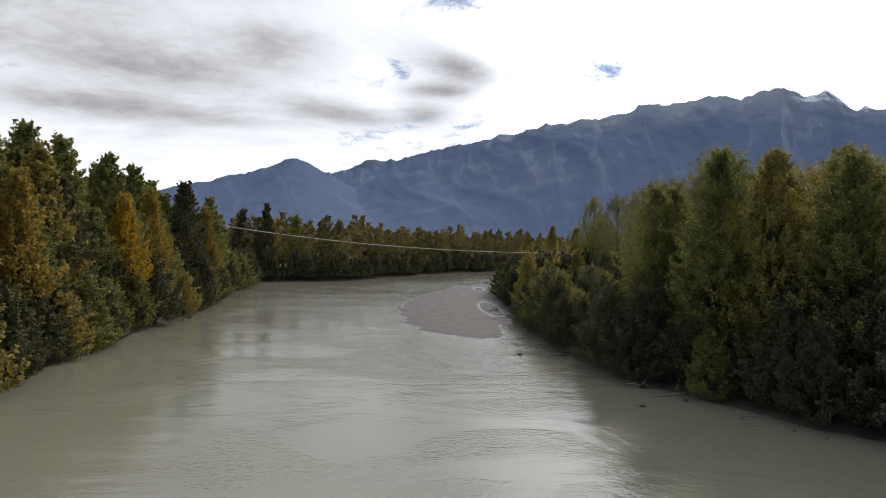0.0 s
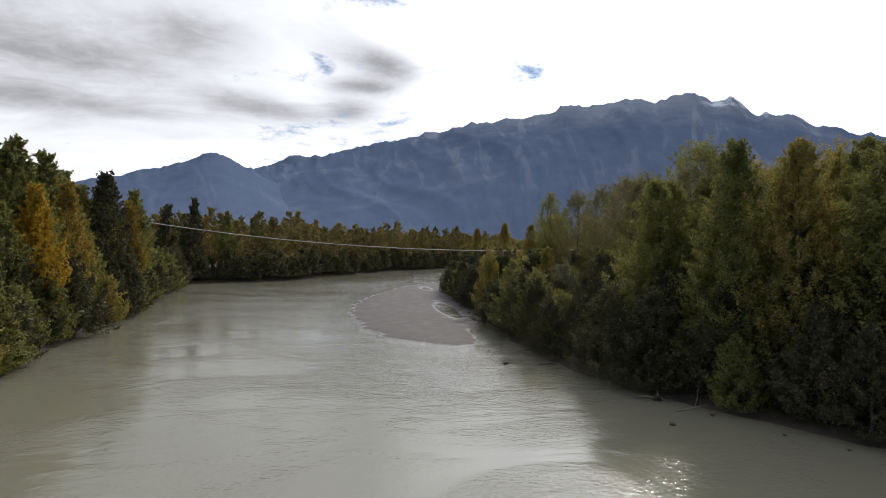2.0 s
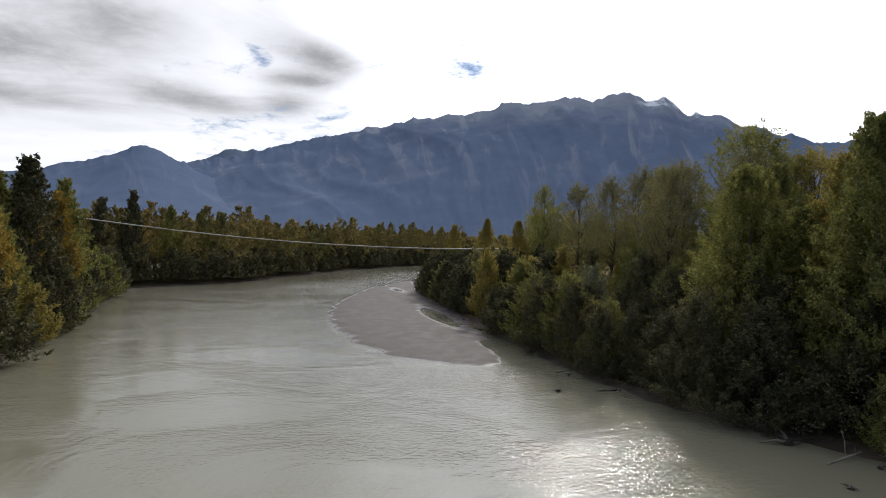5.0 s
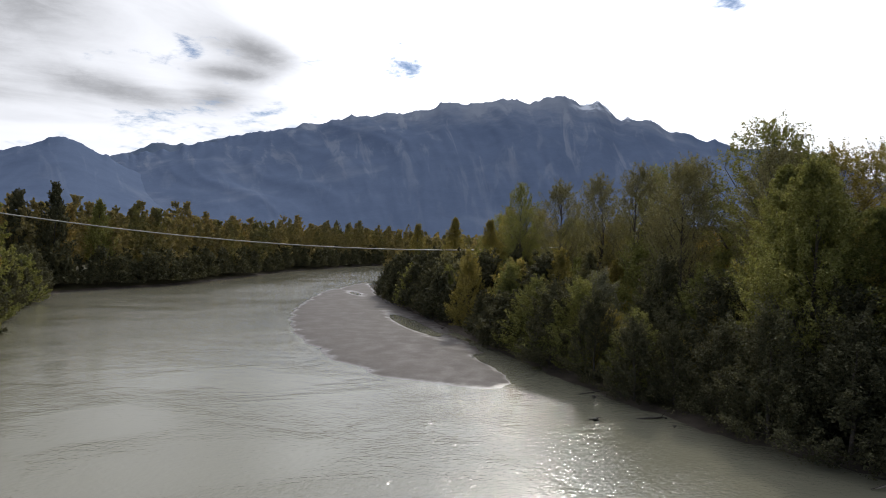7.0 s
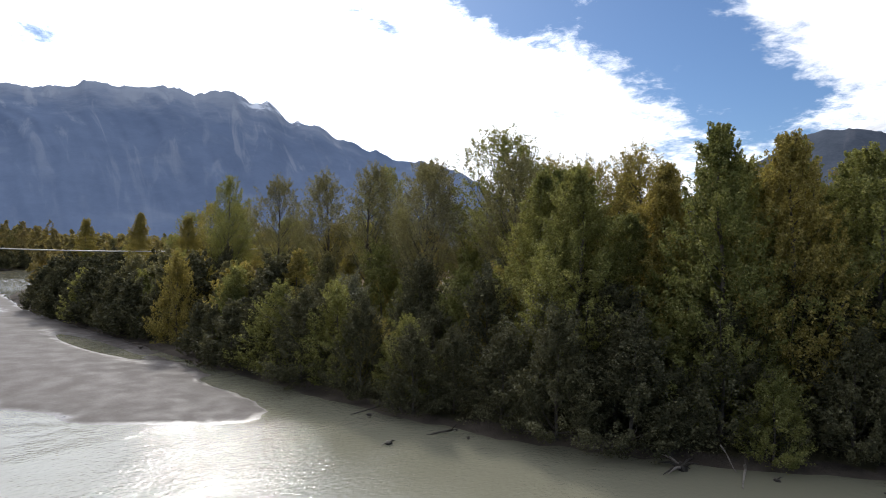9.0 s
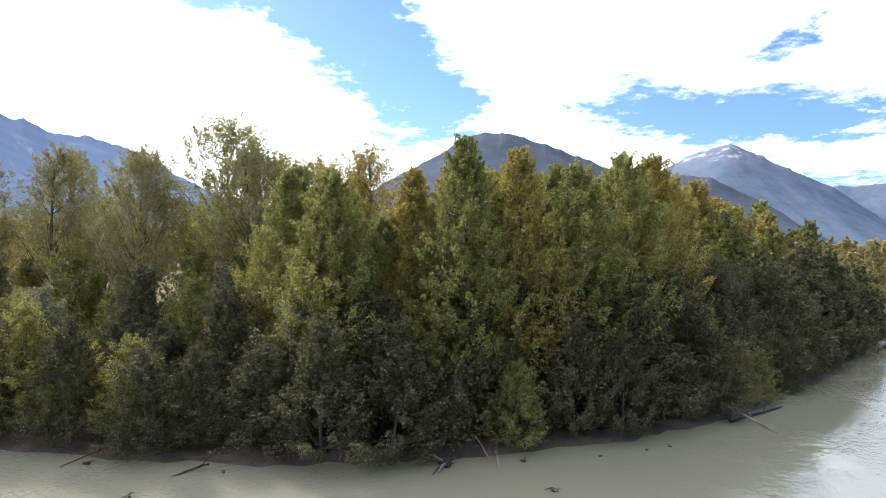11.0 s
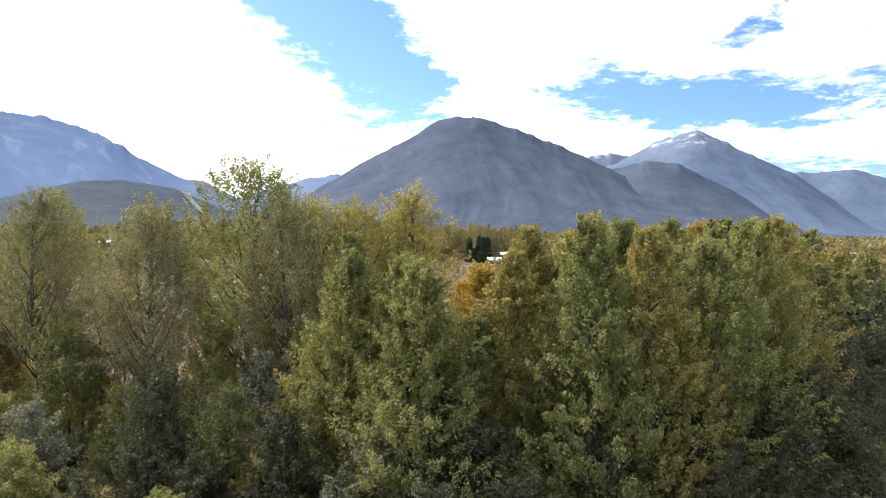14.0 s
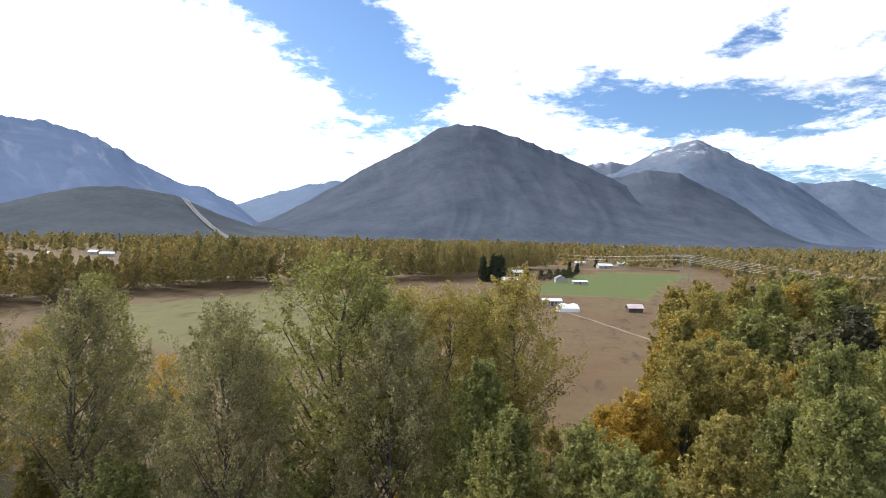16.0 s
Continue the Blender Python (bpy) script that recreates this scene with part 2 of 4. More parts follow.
def build_ground_material():
    """Soil, litter, dry meadow, green pasture and mud, by the sheet's zone attribute (red: meadow, green: pasture, blue: mud)."""
    m, n = material("ground")
    pos = position(n)
    zone = n.add("ShaderNodeSeparateColor", {0: n.add("ShaderNodeVertexColor", layer_name="zone").outputs[0]}).outputs
    coarse, mid, fine = n.noise(pos, 0.03, 5, 0.6), n.noise(pos, 0.25, 5, 0.6), n.noise(pos, 4.0, 4, 0.65)
    litter = n.mix(fine, (0.035, 0.035, 0.018, 1), (0.09, 0.075, 0.04, 1))
    dry = n.mix(n.smooth(coarse, 0.4, 0.6), (0.11, 0.068, 0.034, 1), (0.118, 0.084, 0.04, 1))
    dry = n.mix(n.smooth(mid, 0.45, 0.7, 0.0, 0.7), dry, (0.10, 0.058, 0.033, 1))
    dry = n.mix(n.math("MULTIPLY", fine, 0.35), dry, (0.165, 0.115, 0.065, 1))
    green = n.mix(mid, (0.10, 0.097, 0.036, 1), (0.145, 0.13, 0.05, 1))
    green = n.mix(n.smooth(zone[1], 0.65, 0.9), green, n.mix(mid, (0.07, 0.092, 0.026, 1), (0.11, 0.125, 0.04, 1)))
    lying = n.add("ShaderNodeMapping", {"Vector": pos, "Rotation": (0, 0, radians(-18)), "Scale": (0.35, 1.0, 1.0)}).outputs[0]
    tussock = n.smooth(n.noise(lying, 0.16, 6, 0.7, 0.6), 0.52, 0.64, 0.0, 0.8)
    dry = n.mix(tussock, dry, (0.062, 0.045, 0.027, 1))
    green = n.mix(n.math("MULTIPLY", tussock, n.smooth(zone[1], 0.65, 0.9, 0.8, 0.0)), green, (0.055, 0.052, 0.024, 1))
    mud = n.mix(n.smooth(mid, 0.35, 0.65), (0.055, 0.045, 0.036, 1), (0.105, 0.087, 0.07, 1))
    colour = n.mix(n.smooth(n.math("ADD", zone[0], n.math("MULTIPLY", n.math("SUBTRACT", mid, 0.5), 0.5)), 0.35, 0.65), litter, dry)
    colour = n.mix(n.smooth(n.math("ADD", zone[1], n.math("MULTIPLY", n.math("SUBTRACT", mid, 0.5), 0.4)), 0.35, 0.65), colour, green)
    colour = n.mix(n.smooth(n.math("ADD", zone[2], n.math("MULTIPLY", n.math("SUBTRACT", mid, 0.5), 0.3)), 0.4, 0.6), colour, mud)
    relief = n.add("ShaderNodeBump", {"Strength": 0.7, "Distance": 0.25, "Height": n.math("ADD", fine, n.math("MULTIPLY", mid, 2.0))}).outputs[0]
    p = n.add("ShaderNodeBsdfPrincipled", {"Base Color": colour, "Roughness": 0.95, "Specular IOR Level": 0.15, "Normal": relief})
    finish(n, p.outputs[0])
    return m


GROUND = build_ground_material()


def build_mountain_material(name, wood, rock, snow_from, snow_to, streaks=0.5, snow_east=-9.0, woods=0.06):
    """Wooded slopes that turn to rock and scree near the top, with snow above that; haze is part of the given colours.
    """
    m, n = material(name)
    pos = position(n)
    xyz = n.add("ShaderNodeSeparateXYZ", {0: pos}).outputs
    squeezed = n.add("ShaderNodeVectorMath", {0: pos, 1: (1, 1, 0.6)}, operation="MULTIPLY").outputs[0]
    runs = n.noise(squeezed, 0.0035, 4, 0.5, 0.3)
    patch = n.noise(pos, 0.006, 6, 0.6)
    grain = n.noise(pos, 0.06, 4, 0.7)
    stand = n.math("ADD", n.math("MULTIPLY", grain, 0.35), n.math("MULTIPLY", n.noise(pos, 0.007, 6, 0.65), 0.65))
    round_hub = n.math("ARCTAN2", n.math("ADD", xyz[0], 10.0), n.math("SUBTRACT", xyz[1], 60.0))
    out = n.add("ShaderNodeVectorMath", {0: pos}, operation="LENGTH").outputs["Value"]
    across = n.math("ADD", n.math("MULTIPLY", round_hub, 34.0), n.math("MULTIPLY", out, 0.0009))
    gully = n.add("ShaderNodeCombineXYZ", {0: across, 1: n.math("MULTIPLY", out, 0.0016), 2: 0.0}).outputs[0]
    scree = n.noise(gully, 1.0, 6, 0.6, 0.9)
    scree = n.math("MULTIPLY", n.smooth(scree, 0.52, 0.68), n.smooth(xyz[2], 60.0, 600.0, 0.2, 1.0))
    bare = n.math("ADD", n.math("MULTIPLY", n.math("ADD", scree, n.math("MULTIPLY", n.smooth(runs, 0.56, 0.72), 0.5)), streaks), n.smooth(n.math("ADD", xyz[2], n.math("MULTIPLY", patch, 500)), snow_from * 0.75 + 250, snow_from + 330, 0.0, 0.8), clamp=True)
    colour = n.mix(bare, n.mix(n.smooth(stand, 0.36, 0.64), (*[(1 - woods) * k for k in wood], 1), (wood[0] * (1 + 1.3 * woods), wood[1] * (1 + woods), wood[2] * (1 + 0.7 * woods), 1)), (*rock, 1))
    white = n.smooth(n.math("ADD", xyz[2], n.math("MULTIPLY", n.math("SUBTRACT", n.noise(squeezed, 0.011, 6, 0.62), 0.5), 700)), snow_from, snow_to)
    white = n.math("MULTIPLY", white, n.smooth(round_hub, snow_east, snow_east + 0.03))
    colour = n.mix(white, colour, (0.62, 0.66, 0.74, 1))
    relief = n.add("ShaderNodeBump", {"Strength": 0.12, "Distance": 8.0, "Height": n.math("ADD", grain, runs)}).outputs[0]
    p = n.add("ShaderNodeBsdfPrincipled", {"Base Color": colour, "Roughness": 1.0, "Specular IOR Level": 0.0, "Normal": relief})
    finish(n, p.outputs[0])
    return m


# ---- building helpers ----
def mesh_of(name, verts, faces, mat, smooth=False):
    me = bpy.data.meshes.new(name)
    me.from_pydata(verts if isinstance(verts, list) else verts.tolist(), [], faces if isinstance(faces, list) else faces.tolist())
    me.materials.append(mat)
    if smooth:
        me.polygons.foreach_set("use_smooth", [True] * len(me.polygons))
    me.update()
    return me


def part(name, bm, mat, parent, label=""):
    """Links a bmesh or a mesh as one object under a thing or a part."""
    me = bm
    if isinstance(bm, bmesh.types.BMesh):
        me = bpy.data.meshes.new(name)
        bm.to_mesh(me)
        bm.free()
        me.materials.append(mat)
    ob = new(name, me)
    ob.parent = parent
    return tagged(ob, label)


def tube(points, radii, sides=6):
    """Vertices and faces of a tapered tube along points."""
    verts, faces = [], []
    pts = [Vector(p) for p in points]
    for i, p in enumerate(pts):
        way = (pts[min(i + 1, len(pts) - 1)] - pts[max(i - 1, 0)]).normalized()
        a = way.orthogonal().normalized()
        b = way.cross(a)
        for k in range(sides):
            t = 2 * math.pi * k / sides
            verts.append(tuple(p + (a * math.cos(t) + b * math.sin(t)) * radii[i]))
    for i in range(len(pts) - 1):
        for k in range(sides):
            j = (k + 1) % sides
            faces.append((i * sides + k, i * sides + j, (i + 1) * sides + j, (i + 1) * sides + k))
    faces.append(tuple(reversed(range(sides))))
    faces.append(tuple(range((len(pts) - 1) * sides, len(pts) * sides)))
    return verts, faces


def joined(pieces):
    verts, faces = [], []
    for v, f in pieces:
        o = len(verts)
        verts += v
        faces += [tuple(i + o for i in q) for q in f]
    return verts, faces


def box_bm(sx, sy, sz, bevel=0.0, at=(0, 0, 0)):
    """A box standing on its base centre."""
    bm = bmesh.new()
    bmesh.ops.create_cube(bm, size=1.0)
    for v in bm.verts:
        v.co = Vector((v.co.x * sx + at[0], v.co.y * sy + at[1], (v.co.z + 0.5) * sz + at[2]))
    if bevel:
        bmesh.ops.bevel(bm, geom=bm.edges[:], offset=bevel, segments=1, affect="EDGES")
    return bm


# ---- the plan of the river ----
RIGHT_BANK = [(300, -95), (220, -55), (160, -25), (108, 2), (69, 24), (49.5, 37), (38.5, 46), (30, 56), (24.7, 65), (21.6, 72.5), (19, 79), (17.8, 86), (16.5, 97), (16.5, 110), (16, 122), (16.5, 143), (17, 176),
              (18, 208), (24, 245), (46, 300), (75, 345), (130, 400), (230, 470)]
LEFT_BANK = [(190, 545), (110, 460), (48, 396), (33, 375), (2, 332), (-22, 276), (-38, 244), (-50, 233), (-66, 214), (-59, 175), (-53, 140), (-50, 117), (-48, 97), (-46, 80), (-43, 60), (-41, 40), (-34, 10),
             (-18, -25), (20, -70), (90, -105), (200, -150), (330, -190)]
RIVER = np.array(RIGHT_BANK + LEFT_BANK, float)
BAR = np.array([(26, 262), (5, 221), (-6, 182), (-9.5, 158), (-10, 138), (-7, 117), (-3.5, 106.5), (1.5, 101.5), (5, 99.5), (8, 97.8), (9.5, 100), (12.5, 107), (14.5, 118), (15.5, 135), (17.5, 143), (17.5, 176), (19, 210)], float)


def edge_distance(px, py, poly):
    """Signed distance of points from a polygon's edge, negative inside."""
    best = np.full(px.shape, 1e18)
    inside = np.zeros(px.shape, bool)
    for (ax, ay), (bx, by) in zip(poly, np.roll(poly, -1, axis=0)):
        ex, ey = bx - ax, by - ay
        t = np.clip(((px - ax) * ex + (py - ay) * ey) / (ex * ex + ey * ey), 0, 1)
        best = np.minimum(best, (px - ax - t * ex) ** 2 + (py - ay - t * ey) ** 2)
        if ay != by:
            inside ^= ((ay > py) != (by > py)) & (px < ex * (py - ay) / ey + ax)
    return np.where(inside, -1, 1) * np.sqrt(best)


def wobble(x, y, k, seed=0.0):
    """A smooth cheap noise, about -1 to 1."""
    return (np.sin(x * k + 1.7 * np.sin(y * k * 0.7 + seed)) + np.sin(y * k * 1.3 + 2.1 * np.sin(x * k * 0.6 + seed * 2)) + np.sin((x + y) * k * 2.3 + seed)) / 3


def step(v, lo, hi):
    t = np.clip((v - lo) / (hi - lo), 0, 1)
    return t * t * (3 - 2 * t)


def land_height(x, y):
    x, y = np.asarray(x, float), np.asarray(y, float)
    d = edge_distance(x, y, RIVER) + 0.9 * wobble(x, y, 0.45) + 0.4 * wobble(x, y, 1.6, 2.0)
    z = np.where(d < 0, np.maximum(d * 0.25, -2.0), 0.0)
    z = z + step(d, -0.5, 4) * 0.7 + step(d, 3, 16) * 1.4 + step(d, 0, 30) * 0.25 * wobble(x, y, 0.11)
    return z


def build_ground():
    def axis(lo, hi, fine, reach):
        core = np.arange(lo, hi + 0.1, fine)
        grow = np.geomspace(fine * 1.3, 420, 36).cumsum()
        grow = grow[grow < reach]
        return np.concatenate([(lo - grow)[::-1], core, hi + grow])

    xs, ys = axis(-80, 200, 2.5, 5200), axis(-60, 300, 2.5, 5200)
    X, Y = np.meshgrid(xs, ys)
    Z = land_height(X, Y)
    nx, ny = len(xs), len(ys)
    idx = np.arange(nx * ny).reshape(ny, nx)
    faces = np.stack([idx[:-1, :-1], idx[:-1, 1:], idx[1:, 1:], idx[1:, :-1]], -1).reshape(-1, 4)
    me = mesh_of("ground", np.stack([X, Y, Z], -1).reshape(-1, 3), faces, GROUND, True)
    d = edge_distance(X, Y, RIVER)
    meadow = step(X - FIELD_WEST(Y), -4, 6) * (Y > -400) + 0.0
    pasture = step(-edge_distance(X, Y, PASTURE), -3, 3) + 0.6 * step(-edge_distance(X, Y, GREEN_MEADOW), -14, 14)
    mud = 1 - step(d, 1.0, 3.2)
    zone = np.stack([meadow, np.clip(pasture, 0, 1), mud, np.ones_like(X)], -1).reshape(-1)
    me.color_attributes.new("zone", "FLOAT_COLOR", "POINT").data.foreach_set("color", zone)
    return tagged(new("ground", me), "valley floor of leaf litter, dry meadow and pasture", "ground", kind="structure")


def FIELD_WEST(y):
    """Where the riverside wood ends and the meadow begins."""
    return np.interp(y, [-100, -20, 30, 60, 80, 100, 140, 200, 260, 320], [330, 235, 150, 108, 80, 66, 62, 66, 75, 110])


PASTURE = np.array([(330, 30), (345, 92), (402, 92), (560, 60), (640, -20), (585, -45), (430, 5)], float)
GREEN_MEADOW = np.array([(120, 150), (150, 215), (215, 262), (330, 222), (300, 170), (200, 120)], float)
build_ground()
tagged(new("water", mesh_of("water", [(-140, -260, 0), (420, -260, 0), (420, 560, 0), (-140, 560, 0)], [(0, 1, 2, 3)], WATER)), "milky grey-green silty river with light ripples", "river", kind="structure")


def build_sandbar():
    """A low wet bar whose edge dips under the water."""
    xs, ys = np.arange(-16, 32, 0.8), np.arange(96, 272, 0.8)
    X, Y = np.meshgrid(xs, ys)
    d = -edge_distance(X, Y, BAR) + 0.7 * wobble(X, Y, 0.5, 1.0) + 0.25 * wobble(X, Y, 2.1, 3.0)
    Z = np.where(d > 0, 0.30 * (1 - np.exp(-d / 2.0)), d * 0.12) + 0.012 * wobble(X, Y, 0.23, 5.0)
    pool = np.exp(-(((X - 11.5) / 3.2) ** 2 + ((Y - 150) / 22) ** 2)) + 0.8 * np.exp(-(((X - 13) / 3.0) ** 2 + ((Y - 215) / 14) ** 2)) + 0.7 * np.exp(-(((X - 12.5) / 2.0) ** 2 + ((Y - 112) / 6) ** 2))
    Z = Z - 0.42 * pool
    idx = np.arange(X.size).reshape(X.shape)
    keep = (d[:-1, :-1] > -3.0) & (d[1:, 1:] > -3.0)
    faces = np.stack([idx[:-1, :-1], idx[:-1, 1:], idx[1:, 1:], idx[1:, :-1]], -1)[keep]
    m, n = material("wet_silt")
    pos = position(n)
    mid, fine = n.noise(pos, 0.35, 5, 0.6), n.noise(pos, 3.0, 6, 0.7)
    colour = n.mix(n.smooth(n.math("ADD", n.math("MULTIPLY", mid, 0.5), n.math("MULTIPLY", fine, 0.5)), 0.35, 0.65), (0.085, 0.071, 0.063, 1), (0.11, 0.094, 0.084, 1))
    low = n.math("ADD", n.add("ShaderNodeSeparateXYZ", {0: pos}).outputs[2], n.math("MULTIPLY", n.math("SUBTRACT", mid, 0.5), 0.25))
    wet = n.smooth(low, 0.02, 0.13, 0.38, 0.0)
    relief = n.add("ShaderNodeBump", {"Strength": 0.4, "Distance": 0.05, "Height": n.math("ADD", fine, mid)}).outputs[0]
    p = n.add("ShaderNodeBsdfPrincipled", {"Base Color": colour, "Roughness": n.math("SUBTRACT", n.smooth(mid, 0.3, 0.7, 0.65, 0.9), wet), "Specular IOR Level": 0.4, "Normal": relief})
    finish(n, p.outputs[0])
    me = mesh_of("sandbar", np.stack([X, Y, Z], -1).reshape(-1, 3), faces, m, True)
    tagged(new("sandbar", me), "low wet grey-brown silt bar with shallow pools", "sandbar", kind="structure")


build_sandbar()


# ---- mountains ----
HUB = Vector((-10.0, 60.0, 18.0))


def lattice(ix, iy, seed):
    h = (ix * 374761393 + iy * 668265263 + seed * 974634577) & 0xFFFFFFFF
    h = ((h ^ (h >> 13)) * 1274126177) & 0xFFFFFFFF
    return ((h ^ (h >> 16)) & 0xFFFF) / 32767.5 - 1.0


def value_noise(x, y, seed):
    ix, iy = np.floor(x).astype(np.int64), np.floor(y).astype(np.int64)
    fx, fy = x - ix, y - iy
    fx, fy = fx * fx * fx * (fx * (fx * 6 - 15) + 10), fy * fy * fy * (fy * (fy * 6 - 15) + 10)
    a, b = lattice(ix, iy, seed), lattice(ix + 1, iy, seed)
    c, d = lattice(ix, iy + 1, seed), lattice(ix + 1, iy + 1, seed)
    return (a + (b - a) * fx) + ((c + (d - c) * fx) - (a + (b - a) * fx)) * fy


def ridged(x, y, seed, octaves=6):
    """Fractal relief with sharp crests, about -1 to 1."""
    total, amp, k = np.zeros_like(x), 0.5, 1.0
    for i in range(octaves):
        total += amp * (1 - 2 * np.abs(value_noise(x * k + 17.3 * i, y * k - 9.1 * i, seed + i)))
        amp, k = amp * 0.52, k * 2.05
    return total


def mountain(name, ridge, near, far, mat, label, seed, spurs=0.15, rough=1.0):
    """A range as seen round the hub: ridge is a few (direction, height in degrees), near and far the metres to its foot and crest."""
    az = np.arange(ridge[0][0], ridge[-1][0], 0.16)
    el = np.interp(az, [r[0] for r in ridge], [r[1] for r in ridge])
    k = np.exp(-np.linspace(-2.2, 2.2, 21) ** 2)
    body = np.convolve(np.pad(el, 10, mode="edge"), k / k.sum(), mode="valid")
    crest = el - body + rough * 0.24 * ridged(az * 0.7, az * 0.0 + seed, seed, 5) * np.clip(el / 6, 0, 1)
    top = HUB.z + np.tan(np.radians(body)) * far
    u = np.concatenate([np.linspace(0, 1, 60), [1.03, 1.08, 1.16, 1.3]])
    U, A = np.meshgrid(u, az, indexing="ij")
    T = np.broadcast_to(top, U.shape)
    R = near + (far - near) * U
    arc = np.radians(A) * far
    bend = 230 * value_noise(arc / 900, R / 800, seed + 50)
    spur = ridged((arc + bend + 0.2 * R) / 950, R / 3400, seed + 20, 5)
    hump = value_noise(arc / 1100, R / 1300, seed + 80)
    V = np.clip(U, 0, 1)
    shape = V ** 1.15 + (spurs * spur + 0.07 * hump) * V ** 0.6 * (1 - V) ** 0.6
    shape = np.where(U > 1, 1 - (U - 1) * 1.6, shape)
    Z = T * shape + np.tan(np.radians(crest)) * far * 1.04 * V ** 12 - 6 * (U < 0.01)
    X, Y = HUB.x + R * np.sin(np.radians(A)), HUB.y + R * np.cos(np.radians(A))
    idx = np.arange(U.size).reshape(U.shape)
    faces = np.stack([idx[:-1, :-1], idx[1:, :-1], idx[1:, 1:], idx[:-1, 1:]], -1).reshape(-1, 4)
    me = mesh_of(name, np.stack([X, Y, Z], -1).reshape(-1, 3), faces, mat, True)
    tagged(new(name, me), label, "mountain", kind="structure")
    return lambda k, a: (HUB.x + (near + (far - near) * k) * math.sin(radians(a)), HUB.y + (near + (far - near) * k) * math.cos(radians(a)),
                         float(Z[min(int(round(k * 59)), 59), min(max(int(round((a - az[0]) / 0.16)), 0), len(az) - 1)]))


# the blue of distance haze is mixed into these wood and rock colours
HAZE_BLUE_ROCK = build_mountain_material("hazy_main_range", (0.115, 0.152, 0.235), (0.24, 0.27, 0.33), 850.0, 960.0, 0.6, 0.515)
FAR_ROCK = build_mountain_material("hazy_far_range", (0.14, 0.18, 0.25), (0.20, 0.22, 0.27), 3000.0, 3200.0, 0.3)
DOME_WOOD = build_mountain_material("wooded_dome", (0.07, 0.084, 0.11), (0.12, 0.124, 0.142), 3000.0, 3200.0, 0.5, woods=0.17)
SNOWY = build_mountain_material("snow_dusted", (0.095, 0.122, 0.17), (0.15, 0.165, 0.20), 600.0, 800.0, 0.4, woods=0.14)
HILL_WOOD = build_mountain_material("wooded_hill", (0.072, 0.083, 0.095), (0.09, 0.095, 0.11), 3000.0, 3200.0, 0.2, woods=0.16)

mountain("backdrop_west_range", [(-46, 0.2), (-38, 1.6), (-28, 3.4), (-24.6, 4.3), (-22, 4.9), (-17.8, 6.1), (-15.5, 7.05), (-14.2, 7.5), (-13.2, 7.4), (-12.2, 7.05), (-10.3, 6.1), (-7, 4.3), (-2, 2.2), (3, 0.2)], 1900, 3400, HAZE_BLUE_ROCK, "hazy blue wooded mountain", 3)
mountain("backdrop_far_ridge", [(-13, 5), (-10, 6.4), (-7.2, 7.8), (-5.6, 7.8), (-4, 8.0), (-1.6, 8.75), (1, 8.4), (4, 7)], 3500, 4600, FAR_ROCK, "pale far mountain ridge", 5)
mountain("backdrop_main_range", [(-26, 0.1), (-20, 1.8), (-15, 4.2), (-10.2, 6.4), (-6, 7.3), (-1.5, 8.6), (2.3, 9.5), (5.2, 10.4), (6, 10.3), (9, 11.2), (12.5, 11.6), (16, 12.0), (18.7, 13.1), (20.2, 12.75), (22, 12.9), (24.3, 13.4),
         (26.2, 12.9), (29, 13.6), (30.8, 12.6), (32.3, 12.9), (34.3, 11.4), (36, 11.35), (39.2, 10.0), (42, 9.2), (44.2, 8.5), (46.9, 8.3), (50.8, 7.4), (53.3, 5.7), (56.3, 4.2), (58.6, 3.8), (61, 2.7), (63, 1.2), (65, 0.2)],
         2100, 4000, HAZE_BLUE_ROCK, "hazy blue mountain range with rocky crest and snow patches", 7, 0.14, 1.4)
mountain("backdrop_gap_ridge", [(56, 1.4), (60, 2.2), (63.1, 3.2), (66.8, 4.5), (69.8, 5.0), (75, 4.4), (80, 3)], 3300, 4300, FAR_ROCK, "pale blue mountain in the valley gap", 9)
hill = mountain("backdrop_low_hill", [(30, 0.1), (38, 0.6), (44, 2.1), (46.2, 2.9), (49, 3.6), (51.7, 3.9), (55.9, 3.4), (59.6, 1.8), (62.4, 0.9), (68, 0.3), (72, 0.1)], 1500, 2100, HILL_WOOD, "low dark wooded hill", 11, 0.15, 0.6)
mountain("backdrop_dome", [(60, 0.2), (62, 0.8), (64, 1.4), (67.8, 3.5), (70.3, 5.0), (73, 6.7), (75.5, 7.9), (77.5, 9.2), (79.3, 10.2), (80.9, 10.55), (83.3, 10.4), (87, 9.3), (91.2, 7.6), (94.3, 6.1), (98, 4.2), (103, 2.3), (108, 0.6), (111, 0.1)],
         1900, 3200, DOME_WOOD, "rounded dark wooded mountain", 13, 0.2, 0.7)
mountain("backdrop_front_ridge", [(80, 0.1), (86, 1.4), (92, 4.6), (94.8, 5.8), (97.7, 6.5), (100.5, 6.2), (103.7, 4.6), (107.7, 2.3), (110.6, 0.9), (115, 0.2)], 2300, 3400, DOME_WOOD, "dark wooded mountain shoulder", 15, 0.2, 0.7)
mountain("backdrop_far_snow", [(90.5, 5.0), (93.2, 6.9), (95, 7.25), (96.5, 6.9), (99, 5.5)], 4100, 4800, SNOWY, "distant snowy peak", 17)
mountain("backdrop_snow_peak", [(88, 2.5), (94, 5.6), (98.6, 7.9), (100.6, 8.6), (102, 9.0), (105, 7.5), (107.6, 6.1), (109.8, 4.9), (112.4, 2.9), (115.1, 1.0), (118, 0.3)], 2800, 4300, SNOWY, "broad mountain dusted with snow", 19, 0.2)
